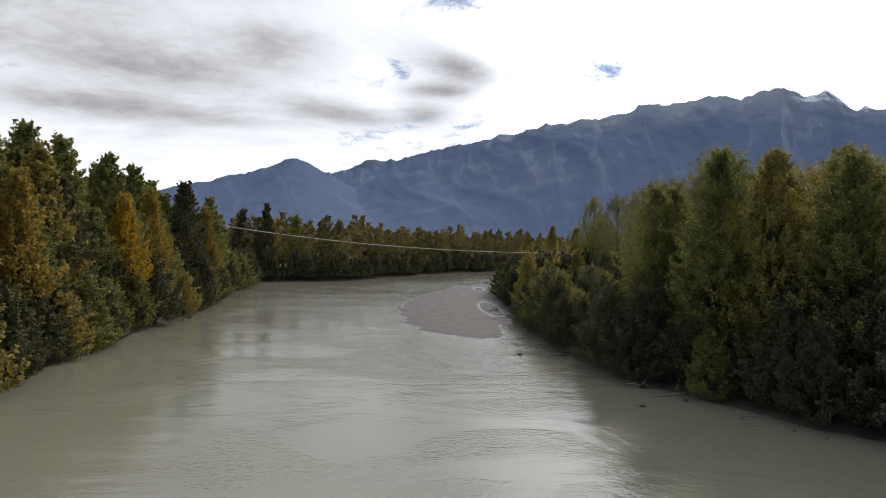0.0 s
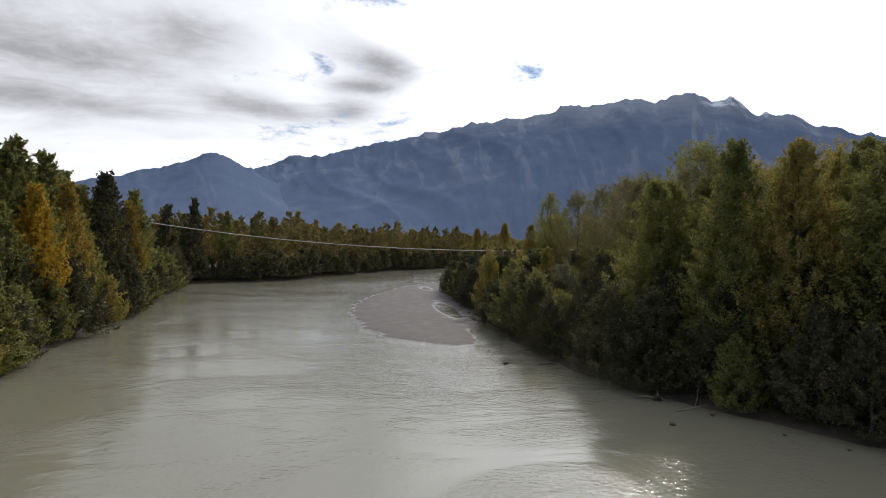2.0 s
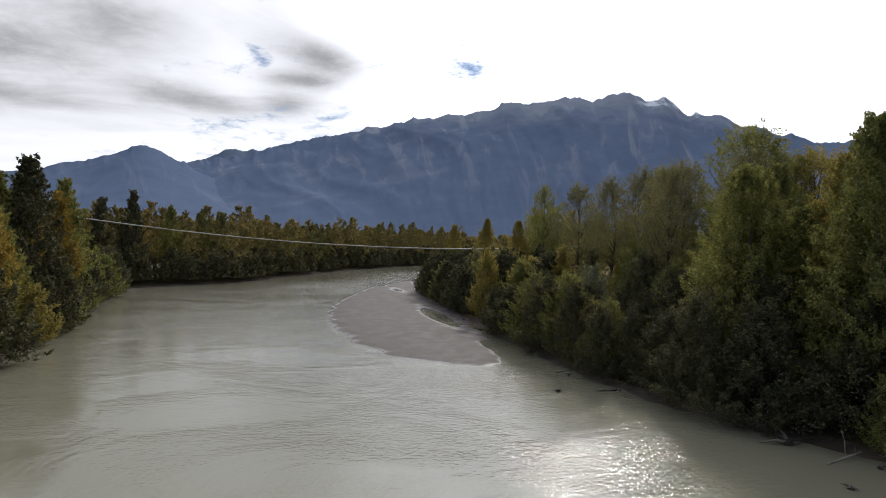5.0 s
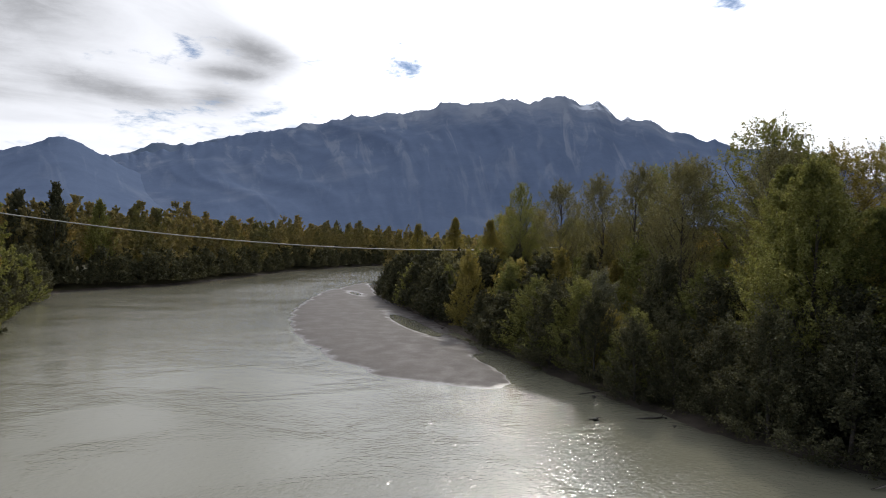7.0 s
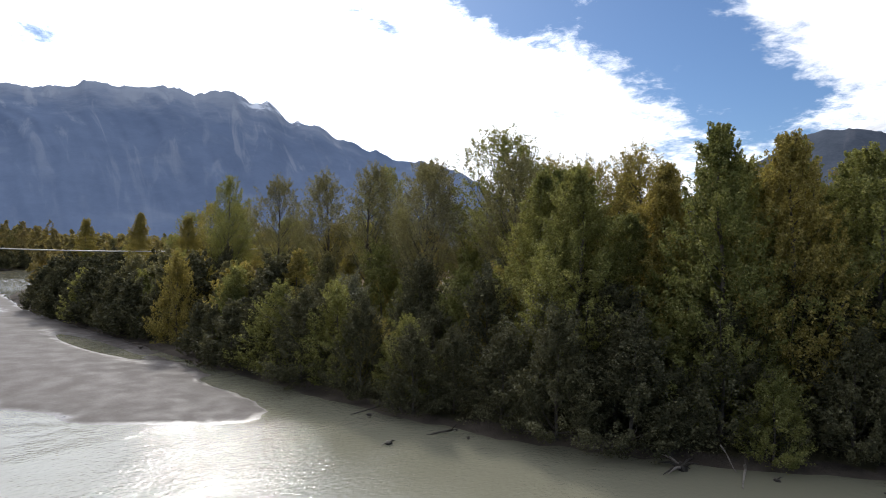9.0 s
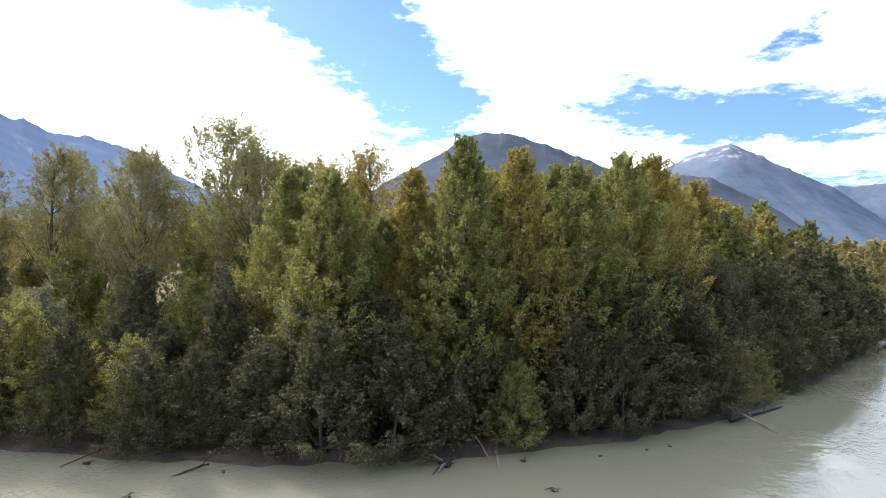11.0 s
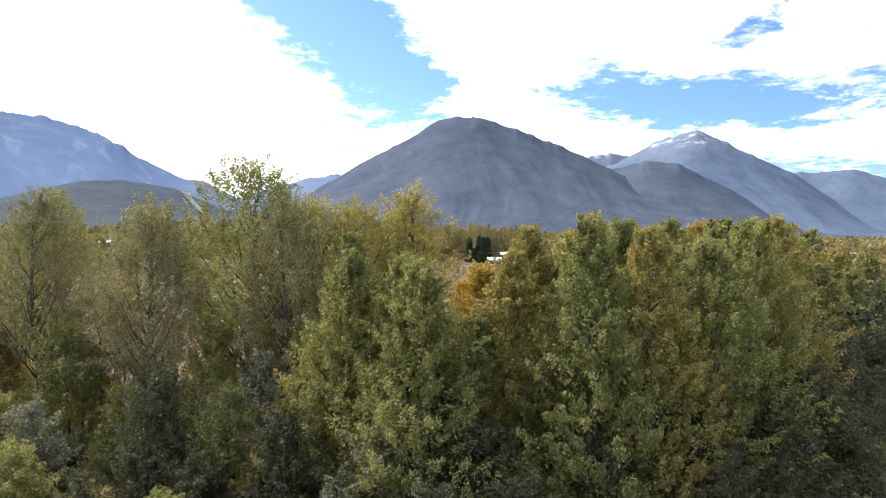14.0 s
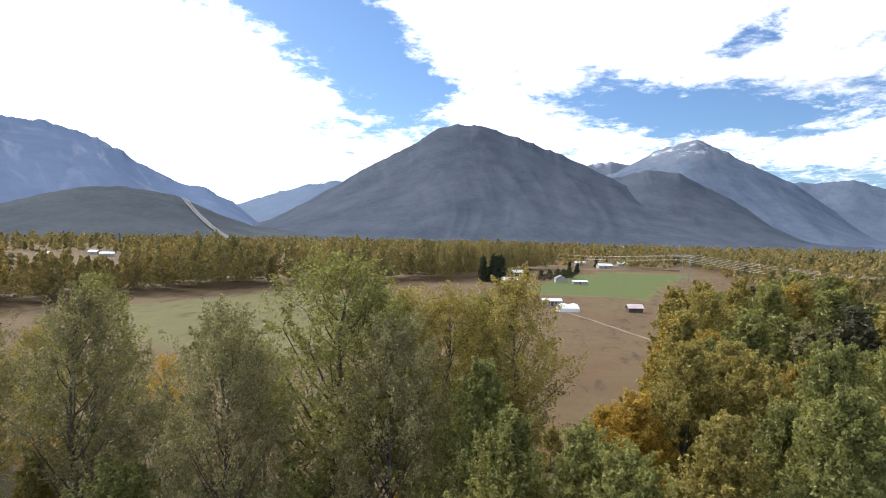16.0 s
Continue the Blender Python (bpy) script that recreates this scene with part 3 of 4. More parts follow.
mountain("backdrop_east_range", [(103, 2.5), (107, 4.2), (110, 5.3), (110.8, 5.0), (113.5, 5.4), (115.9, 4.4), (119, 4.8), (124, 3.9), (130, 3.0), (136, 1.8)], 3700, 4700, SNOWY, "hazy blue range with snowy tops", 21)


# ---- trees ----
def crown_radius(style, s):
    if style == "poplar":
        return 1.2 * np.minimum(1, (s / 0.3) ** 0.5) * (1.01 - s) ** 0.76
    if style == "shrub":
        return (1.03 - s) ** 0.78 * (0.78 + 0.28 * np.minimum(1, s / 0.25))
    if style == "open":
        return np.sin(np.pi * np.clip(s, 0.03, 0.97) ** 0.85) ** 0.65
    return 1.02 - s


def leaf_mesh(name, at, size, mat, rng, face=None):
    """One small pointed leaf spray for each place, turned towards face and the light above it."""
    k = len(at)
    up = rng.normal(size=(k, 3)) * 0.75 + np.array([0, 0, 0.4]) + (0.0 if face is None else face * 0.7)
    a = np.cross(up, rng.normal(size=(k, 3)))
    a /= np.linalg.norm(a, axis=1, keepdims=True)
    b = np.cross(up, a)
    b /= np.linalg.norm(b, axis=1, keepdims=True)
    s = size * rng.uniform(0.6, 1.3, (k, 1))
    verts = np.stack([at - a * s * 0.45 + b * s * 0.33, at - a * s * 0.35 - b * s * 0.36, at + a * s * 0.6], 1).reshape(-1, 3)
    return mesh_of(name, verts, np.arange(k * 3).reshape(-1, 3), mat)


def tree_points(style, H, R, base, sprays, leaves, rng):
    """Feet and tips of leafy shoots within a crown, and the places of leaves along them."""
    s = rng.uniform(0, 1, sprays) ** (0.9 if style != "open" else 0.95)
    if style == "shrub":
        s = rng.uniform(0, 1, sprays) ** 1.15
    turn = np.arange(sprays) * 2.39996 + rng.uniform(0, 0.9, sprays)
    lobes = 1 + 0.22 * np.sin(3 * turn + rng.uniform(0, 6)) * np.sin(5 * s + rng.uniform(0, 6)) + 0.1 * np.sin(5 * turn + 9 * s)
    r = crown_radius(style, s) * R * (0.15 + 0.85 * rng.uniform(0, 1, sprays) ** 0.5) * rng.uniform(0.78, 1.18, sprays) * lobes
    foot = np.stack([r * np.cos(turn) * 0.82, r * np.sin(turn) * 0.82, base + (H - base) * s * 0.93], 1)
    rise = {"poplar": 1.0, "open": 0.8, "shrub": 1.05, "conifer": -0.15}[style]
    out = np.stack([np.cos(turn), np.sin(turn), np.full(sprays, rise)], 1) * np.stack([1 - 0.75 * s] * 2 + [np.ones(sprays)], 1) + rng.normal(size=(sprays, 3)) * 0.35
    out /= np.linalg.norm(out, axis=1, keepdims=True)
    reach = (0.092 * H if style != "shrub" else 0.18 * H) * rng.uniform(0.6, 1.35, sprays) * (1.12 - (0.5 if style == "poplar" else 0.2) * s)
    tip = foot + out * reach[:, None]
    which = rng.integers(0, sprays, leaves)
    t = rng.uniform(0, 1, (leaves, 1)) ** 0.8
    girth = reach[which, None] * 0.17 * (1.15 - 0.9 * t)
    spread = rng.normal(size=(leaves, 3))
    spread /= np.linalg.norm(spread, axis=1, keepdims=True)
    spread *= rng.uniform(0.25, 1.0, (leaves, 1)) ** 0.5
    at = foot[which] + (tip - foot)[which] * t * 1.08 + spread * girth * 2.0
    at[:, 2] = np.clip(at[:, 2], 0.2, None)
    radial = at * np.array([1.0, 1.0, 0.0])
    radial /= np.linalg.norm(radial, axis=1, keepdims=True) + 1e-6
    return foot, tip, at, 0.65 * spread + 0.6 * radial


def make_tree(name, label, style, H, R, leaves, size, mat, seed, clumps=90, base=None):
    rng = np.random.default_rng(seed)
    base = {"poplar": 0.14, "shrub": 0.01, "open": 0.36, "conifer": 0.05}[style] * H if base is None else base
    foot, tip, at, face = tree_points(style, H, R, base, clumps, leaves, rng)
    rt = H * (0.0105 if style != "shrub" else 0.009) + 0.04
    lean = rng.normal(size=2) * 0.02 * H
    zs = np.array([-0.4, 0.06 * H, 0.3 * H, 0.55 * H, 0.78 * H, 0.96 * H])
    stem = [(lean[0] * (z / H) ** 2 + rng.normal() * 0.008 * H * (z > 1), lean[1] * (z / H) ** 2 + rng.normal() * 0.008 * H * (z > 1), z) for z in zs]
    pieces = [tube(stem, [rt * 1.35, rt, rt * 0.8, rt * 0.55, rt * 0.3, rt * 0.08], 7)]
    order = rng.permutation(clumps)[: (44 if style == "open" else 20)]
    for i in order:
        end, mid = tip[i], foot[i]
        z0 = max(0.05 * H, mid[2] - np.hypot(mid[0], mid[1]) * rng.uniform(0.8, 1.6) - 0.03 * H)
        x0, y0 = np.interp(z0, zs, [p[0] for p in stem]), np.interp(z0, zs, [p[1] for p in stem])
        knee = ((x0 + mid[0]) * 0.5 + rng.normal() * 0.15, (y0 + mid[1]) * 0.5 + rng.normal() * 0.15, z0 + (mid[2] - z0) * 0.4)
        r0 = rt * 0.42 * (1 - 0.6 * z0 / H)
        pieces.append(tube([(x0, y0, z0), knee, tuple(mid), tuple(end)], [r0, r0 * 0.65, r0 * 0.35, 0.012], 4))
    v, f = joined(pieces)
    tree = tagged(new(name), label, "tree")
    part("trunk", mesh_of("trunk", v, f, BARK, True), None, tree)
    part("crown", leaf_mesh("crown", at, size, mat, rng, face), None, tree)
    return tree


MODELS = {}


def model(key, *args, **more):
    MODELS[key] = make_tree(*args, **more)


for i in range(5):
    model(("poplar", i), "cottonwood_tree", "tall upright cottonwood with dense leaves on the river bank", "poplar", 24.0, 5.7 + 0.4 * i, 46000, 0.22, LEAF["green"], 100 + i, clumps=560)
for i in range(4):
    model(("bank", i), "cottonwood_tree", "tall upright cottonwood with dense leaves beside the river", "poplar", 24.0, 5.0 + 0.3 * i, 13500, 0.46, LEAF["green"], 150 + i, clumps=380)
for i in range(4):
    model(("open", i), "cottonwood_tree", "tall open-crowned cottonwood with thin leaves and bare limbs", "open", 26.0, 5.4 + 0.4 * i, 27000, 0.21, LEAF["grey"], 200 + i, clumps=300)
for i in range(4):
    model(("shrub", i), "willow_tree", "bushy willow leaning over the water's edge", "shrub", 9.0, 3.3 + 0.25 * i, 20000, 0.17, LEAF["dark"], 300 + i, clumps=230)
for i in range(3):
    model(("bankshrub", i), "willow_tree", "bushy willow at the foot of the tall trees", "shrub", 9.0, 3.2 + 0.3 * i, 6500, 0.36, LEAF["dark"], 350 + i, clumps=150)
model(("conifer", 0), "conifer_tree", "dark narrow conifer among the cottonwoods", "conifer", 20.0, 3.2, 3200, 0.8, LEAF["needle"], 600, clumps=220)
BASE_H = {"poplar": 24.0, "bank": 24.0, "open": 26.0, "shrub": 9.0, "bankshrub": 9.0, "conifer": 20.0}
TREES = random.Random(11)
USED = set()


def plant(kind, x, y, height, colour, wide=1.0, group=""):
    """Sets a tree of that kind on the land; the first one of each model is the model itself."""
    keys = [k for k in MODELS if k[0] == kind]
    key = TREES.choice(keys)
    k = height / BASE_H[kind]
    z = float(land_height(x, y)) - 0.05
    m = pose(x, y, z, TREES.uniform(-2, 2), TREES.uniform(-2, 2), TREES.uniform(0, 360)) @ Matrix.Diagonal((k * wide, k * wide, k, 1))
    if key in USED:
        tree = copy_thing(MODELS[key], pose(0, 0, 0))
    else:
        tree = MODELS[key]
        USED.add(key)
    tree.matrix_basis = m
    crown = [o for o in tree.children if o.name.startswith("crown")][0]
    slot = crown.material_slots[0]
    slot.link = "OBJECT"
    slot.material = LEAF[colour]
    if group:
        tree["group"] = group
    return tree


def pick(weights):
    return TREES.choices(list(weights), list(weights.values()))[0]


def scatter(points, n, gap, rule):
    """Poisson-like places out of random candidates that the rule accepts."""
    kept = []
    for _ in range(n):
        x, y = points()
        if all((x - a) ** 2 + (y - b) ** 2 > gap * gap for a, b in kept) and rule(x, y):
            kept.append((x, y))
    return kept


def river_d(x, y):
    return float(edge_distance(np.array([x]), np.array([y]), RIVER)[0])


# single trees that stand out of the riverside woods: east, north, height, kind, leaf colour, width
for x, y, h, kind, colour, wide in [
    (46, 101, 29.5, "open", "green", 1.2), (52, 96, 26.0, "open", "olive", 1.15), (40, 108, 25.5, "open", "grey", 0.9), (36, 105, 24.5, "open", "grey", 0.85), (42, 122, 26, "open", "grey", 0.95), (48, 126, 26.5, "open", "green", 0.9),
    (44, 136, 25.5, "open", "grey", 0.95), (42, 147, 25.5, "open", "grey", 0.9), (39.5, 160, 26, "open", "green", 0.8), (38, 174, 19, "poplar", "olive", 0.9), (33, 186, 20, "poplar", "olive", 0.85),
    (28, 200, 19, "poplar", "olive", 0.85), (58, 87, 27.5, "open", "olive", 1.15), (62, 89, 25.5, "poplar", "green", 1.1), (55, 93, 26, "open", "olive", 1.0), (46, 72.5, 24.0, "poplar", "olive", 1.1), (43, 75.5, 20.5, "poplar", "amber", 1.15), (46.5, 78, 18.5, "poplar", "amber", 1.1), (66, 66, 22, "poplar", "yellow", 1.1), (38.5, 67, 21.5, "poplar", "green", 1.0), (49, 98, 26, "open", "green", 1.0),
    (74, 64, 26, "poplar", "olive", 1.1), (82, 58, 25.5, "poplar", "olive", 1.1), (92, 50, 26, "poplar", "green", 1.1), (103, 42, 26, "poplar", "olive", 1.1), (118, 32, 26, "poplar", "green", 1.2),
    (38, 87.5, 23, "poplar", "green", 1.0), (30.5, 66.5, 25.5, "poplar", "green", 0.95), (34, 62, 25, "poplar", "olive", 0.9), (38, 57, 24.3, "poplar", "green", 1.05), (43, 53, 26, "poplar", "green", 0.95), (49.5, 49.5, 26, "poplar", "olive", 1.0), (41, 94, 25, "open", "grey", 0.85), (27.5, 78.5, 22.5, "poplar", "green", 1.0), (31, 85, 22, "poplar", "green", 1.0), (47, 67, 23.5, "poplar", "olive", 1.0), (41, 64, 24.5, "poplar", "green", 0.95), (48, 61, 24, "poplar", "green", 0.9),
    (52, 54.5, 24.5, "poplar", "green", 1.0), (58, 49.5, 24.5, "poplar", "rust", 0.85), (63, 47, 25, "poplar", "olive", 1.0), (70, 42, 24.5, "poplar", "olive", 1.05), (33.5, 73, 22.5, "poplar", "olive", 1.0), (35, 66, 23, "poplar", "green", 0.95),
    (31, 80, 22, "poplar", "green", 0.95), (19.5, 139, 12.5, "shrub", "olive", 0.75), (22, 127, 11, "shrub", "green", 0.9), (22.5, 196, 5.5, "bankshrub", "yellow", 1.2), (23.5, 204, 6, "bankshrub", "olive", 1.2), (21.5, 188, 5, "bankshrub", "yellow", 1.2),
    (-52, 100, 21.5, "bank", "gold", 0.85), (-54, 113, 23, "bank", "yellow", 0.8), (-57, 147, 22.5, "bank", "yellow", 0.85), (-49, 70, 22, "bank", "yellow", 0.9), (-60, 87, 29, "bank", "green", 0.95), (-59, 94, 29, "bank", "green", 0.95),
    (-58, 105, 28, "bank", "green", 0.95), (-60, 117, 27.5, "bank", "green", 0.95), (-57, 134, 27, "bank", "dark", 0.95), (-58, 152, 25, "bank", "green", 0.9), (-66, 226, 28, "bank", "dark", 0.8), (-73, 221, 25, "bank", "dark", 0.9), (-58, 240, 24, "bank", "green", 0.8), (-53, 80, 26, "bank", "olive", 0.95), (-52, 60, 26, "bank", "green", 0.95),
]:
    plant(kind, x, y, h, colour, wide, "cottonwoods of the left bank" if x < 0 else "trees of the right bank")


def beside(bank, lo, hi, south=-1e9, north=1e9, side=1):
    """A sampler of places lo to hi metres inland of a bank."""
    runs = [(Vector(a), Vector(b)) for a, b in zip(bank, bank[1:])]
    weights = [(b - a).length for a, b in runs]

    def place():
        while True:
            a, b = TREES.choices(runs, weights)[0]
            along = (b - a).normalized()
            p = a.lerp(b, TREES.random()) + Vector((along.y, -along.x)) * side * TREES.uniform(lo, hi)
            if south < p.y < north:
                return p.x, p.y
    return place


def close_by(x, y):
    """The stretch of bank that the drone passes over."""
    return 16 < y < 116 and x < 64


def plant_right_bank():
    """The wood on the inner bank: willows at the water, young trees, then tall cottonwoods."""
    bank = RIGHT_BANK[3:18]
    for x, y in scatter(beside(bank, 0.9, 9.5, 0, 225), 2400, 3.6, lambda x, y: river_d(x, y) > 0.8 and math.hypot(x - 19.5, y - 138) > 8):
        h = TREES.uniform(4.5, 9.5) + 0.5 * min(river_d(x, y), 9.0) * (0.7 if y > 80 else 1.0) + (2.5 if y < 62 and river_d(x, y) > 3 else 0.0)
        plant("shrub" if close_by(x, y) else "bankshrub", x, y, h, pick({"dark": 8, "green": 0.8, "grey": 0.4, "olive": 0.25, "silver": 0.8 if 80 < y < 105 else 0}), TREES.uniform(0.95, 1.3), "willows of the right bank")
    for x, y in scatter(beside(bank, 9.5, 26, 0, 235), 1500, 5.2, lambda x, y: river_d(x, y) > (9.0 if y < 118 else 5.5) and math.hypot(x - 19.5, y - 138) > 8):
        young = y > 76
        h = TREES.uniform(8.5, 13.5) if young else TREES.uniform(14.5, 22.5)
        kind = "shrub" if young and TREES.random() < (0.85 if y < 116 else 0.4) else "poplar"
        if not close_by(x, y):
            kind = "bank" if kind == "poplar" else "bankshrub"
        plant(kind, x, y, h, pick({"green": 4, "olive": 2.4, "dark": 1.2, "grey": 1.6, "silver": 3.5} if young and y < 108 else {"green": 6, "olive": 2.4, "dark": 1.2, "grey": 0.8}), TREES.uniform(0.85, 1.1) if kind.endswith("shrub") else TREES.uniform(0.95, 1.2), "trees of the right bank")
    wooded = lambda x, y: river_d(x, y) > 15 and x < float(FIELD_WEST(y)) + 4 and not (x > 30 and -0.03 < (83 - y) / (x + 4) < (0.22 if x < 62 else 0.19))
    for x, y in scatter(beside(bank, 17, 60, 0, 84), 1300, 5.8, wooded):
        plant("poplar" if close_by(x, y) else "bank", x, y, TREES.uniform(20, 26), pick({"green": 5, "olive": 5, "yellow": 0.6, "rust": 0.4, "dark": 0.4}), TREES.uniform(0.95, 1.25), "trees of the right bank")
    for x, y in scatter(beside(bank, 22, 55, 78, 200), 900, 6.8, lambda x, y: river_d(x, y) > 18 and x < float(FIELD_WEST(y)) + 9):
        plant("bankshrub", x, y, TREES.uniform(2.5, 6.0), pick({"grey": 3, "olive": 4, "green": 2, "rust": 1.0, "amber": 0.6}), TREES.uniform(1.0, 1.5), "bushes under the tall trees")
    for x, y in scatter(beside(bank, 26, 52, 114, 235), 110, 10.5, lambda x, y: river_d(x, y) > 22 and x < float(FIELD_WEST(y)) + 4):
        plant("open", x, y, TREES.uniform(15, 22), pick({"grey": 3, "olive": 4, "green": 2, "rust": 0.7, "amber": 0.8}), TREES.uniform(0.85, 1.1), "trees of the right bank")


def plant_left_bank():
    bank = LEFT_BANK[8:17]
    for x, y in scatter(beside(bank, 0.3, 5.0, 25, 214), 1100, 3.6, lambda x, y: river_d(x, y) > 0.2):
        plant("bankshrub", x, y, TREES.uniform(7, 12), pick({"dark": 6, "green": 4, "olive": 1}), TREES.uniform(0.95, 1.2), "willows of the left bank")
    for x, y in scatter(beside(bank, 5, 30, 25, 222), 900, 6.0, lambda x, y: river_d(x, y) > 4.5):
        d = river_d(x, y)
        h = TREES.uniform(22, 28) if y < 160 else TREES.uniform(9, 15)
        plant("bank", x, y, h if d > 9 else h * 0.8, pick({"green": 6.5, "olive": 1.6, "yellow": 0.3, "dark": 4.5}), TREES.uniform(0.95, 1.2), "cottonwoods of the left bank")


plant_right_bank()
plant_left_bank()


def far_woods(name, label, places, leaves, size, seed, mat=MIXED, girth=0.22):
    """Many trees joined in one object, each a crown of leaf sprays."""
    rng = np.random.default_rng(seed)
    kinds = [tree_points("poplar" if girth < 0.3 else "shrub", 1.0, girth, 0.05, 90, leaves, rng)[2] for _ in range(8)]
    at = []
    ground = land_height([p[0] for p in places], [p[1] for p in places]) - 0.1
    for i, (x, y, h) in enumerate(places):
        t = rng.uniform(0, 6.28)
        p = kinds[i % 8] * h * np.array([rng.uniform(0.8, 1.25)] * 2 + [1.0])
        at.append(np.stack([p[:, 0] * math.cos(t) - p[:, 1] * math.sin(t) + x, p[:, 0] * math.sin(t) + p[:, 1] * math.cos(t) + y, p[:, 2] + ground[i]], 1))
    me = leaf_mesh(name, np.concatenate(at), size, mat, rng)
    return tagged(new(name, me), label, "woods", kind="stuff")


def wood_places(n, inside, h0, h1, seed, box):
    rng = np.random.default_rng(seed)
    x, y = rng.uniform(box[0], box[1], n), rng.uniform(box[2], box[3], n)
    keep = inside(x, y)
    x, y = x[keep], y[keep]
    stand = 1 + 0.2 * wobble(x, y, 0.045, seed)
    low = np.where((x + 4 < 1.3 * (y - 83)) & (np.hypot(x, y) < 480), 0.76, 1.0)
    return list(zip(x, y, rng.uniform(h0, h1, len(x)) * stand * low))


WOOD_EDGE = lambda x: np.interp(x, [100, 205, 238, 265, 297, 345, 366, 382, 402, 425, 470, 560, 640, 760], [312, 290, 277, 267, 255, 244, 229, 192, 172, 142, 136, 112, 75, 60])
FAR_BANK = beside(LEFT_BANK[1:9], 6, 48, 205, 480)
WILLOWS = [(x, y, TREES.uniform(6.5, 11)) for x, y in scatter(beside(LEFT_BANK[1:9], 0.4, 9, 205, 480), 1100, 4.2, lambda x, y: river_d(x, y) > 0.3)]
far_woods("far_bank_willows", "dark willow thicket along the far bank", WILLOWS, 1300, 0.75, 35, LEAF["dark"], 0.42)
far_woods("far_bank_woods", "mixed autumn cottonwoods behind the far bank", [(x, y, TREES.uniform(17, 23) * (1.05 + 0.2 * float(wobble(x, y, 0.08)))) for x, y in scatter(FAR_BANK, 1400, 5.6, lambda x, y: river_d(x, y) > 5)], 2200, 0.8, 36)
far_woods("downriver_woods", "mixed woods along the bend of the right bank", [(x, y, TREES.uniform(12, 20)) for x, y in scatter(beside(RIGHT_BANK[:5], 4, 60, -120, 20), 500, 6.6, lambda x, y: river_d(x, y) > 3)], 1500, 0.85, 37)
far_woods("inner_bank_woods", "young woods on the inner bank upriver", [(x, y, TREES.uniform(10, 16)) for x, y in scatter(beside(RIGHT_BANK[15:20], 4, 40, 222, 420), 500, 6.0, lambda x, y: river_d(x, y) > 3)], 1300, 0.85, 38)
far_woods("meadow_edge_woods", "mixed autumn woods along the meadow edge", wood_places(3700, lambda x, y: (y > WOOD_EDGE(x) + 6 * wobble(x, y, 0.06)) & (y < WOOD_EDGE(x) + 60), 19, 28, 1, (110, 640, 20, 380)), 700, 1.1, 31)
far_woods("valley_woods", "mixed woods covering the far valley floor", wood_places(5200, lambda x, y: ((y > WOOD_EDGE(np.minimum(x, 640)) + 60) | (x > 672)) & (np.hypot(x, y) < 1900) & (np.hypot(x - 600, y - 600) > 75) & ~((x + 4 < 1.3 * (y - 83)) & (x + 4 > 0.9 * (y - 83)) & (np.hypot(x, y) < 850)), 14, 24, 2, (150, 1900, -900, 1600)), 90, 3.6, 32)
far_woods("east_woods", "mixed woods beyond the river bend", wood_places(1500, lambda x, y: (y < np.interp(x, [200, 260, 330, 640, 900], [-70, -60, -35, -80, -60])) & (edge_distance(x, y, RIVER) > 6) & (y > -420), 13, 21, 3, (200, 900, -420, 0)), 170, 2.4, 33)
far_woods("upriver_woods", "mixed woods behind the river banks", wood_places(1800, lambda x, y: (edge_distance(x, y, RIVER) > 40) & ((y > 380) | (x < -95)), 15, 23, 4, (-420, 260, 120, 760)), 110, 3.2, 34)

# ---- cables ----
CABLE = surface("weathered_cable", (0.42, 0.40, 0.36), (0.60, 0.57, 0.52), 1.0, 0.5, 0.1, 0.4)
POLE = surface("weathered_pole", (0.12, 0.10, 0.08), (0.24, 0.21, 0.17), 2.0, 0.9, 0.5)
STEEL = surface("galvanised_steel", (0.22, 0.23, 0.24), (0.36, 0.37, 0.38), 2.0, 0.5, 0.15, 0.5, 0.6)


def sagging(name, a, b, sag, radius, label, mat=CABLE, group=""):
    a, b = Vector(a), Vector(b)
    pts = [a.lerp(b, k / 24) - Vector((0, 0, 4 * sag * (k / 24) * (1 - k / 24))) for k in range(25)]
    v, f = tube(pts, [radius] * 25, 6)
    return tagged(new(name, mesh_of(name, v, f, mat, True)), label, "cable", group)


def wooden_pole(x, y, top):
    pole = tagged(new("utility_pole"), "weathered wooden utility pole among the trees", "pole", "poles of the river cable")
    z = float(land_height(x, y))
    v, f = tube([(0, 0, -1), (0, 0, top - z)], [0.2, 0.13], 10)
    part("post", mesh_of("post", v, f, POLE, True), POLE, pole)
    arm = part("crossarm", box_bm(0.14, 1.8, 0.16, 0.02, (0, 0, top - z - 0.4)), POLE, pole)
    for off in (-0.45, 0.45):
        v, f = tube([(0, off, top - z - 0.24), (0, off, top - z - 0.12), (0, off, top - z)], [0.05, 0.09, 0.06], 8)
        part("insulator", mesh_of("insulator", v, f, PANE), PANE, arm, "dark glazed insulator")
    pole.matrix_basis = pose(x, y, z)


PANE = surface("dark_pane", (0.02, 0.025, 0.03), (0.05, 0.055, 0.06), 1.0, 0.12, 0.0, 0.6)
wooden_pole(-118, 167.3, 29.3)
wooden_pole(62, 180.2, 15.4)
for off in (-0.45, 0.45):
    sagging("river_cable", (-118, 167.3 + off, 29.0), (62, 180.2 + off, 15.0), 6.7, 0.11, "pale cable sagging across the river", group="cables over the river")
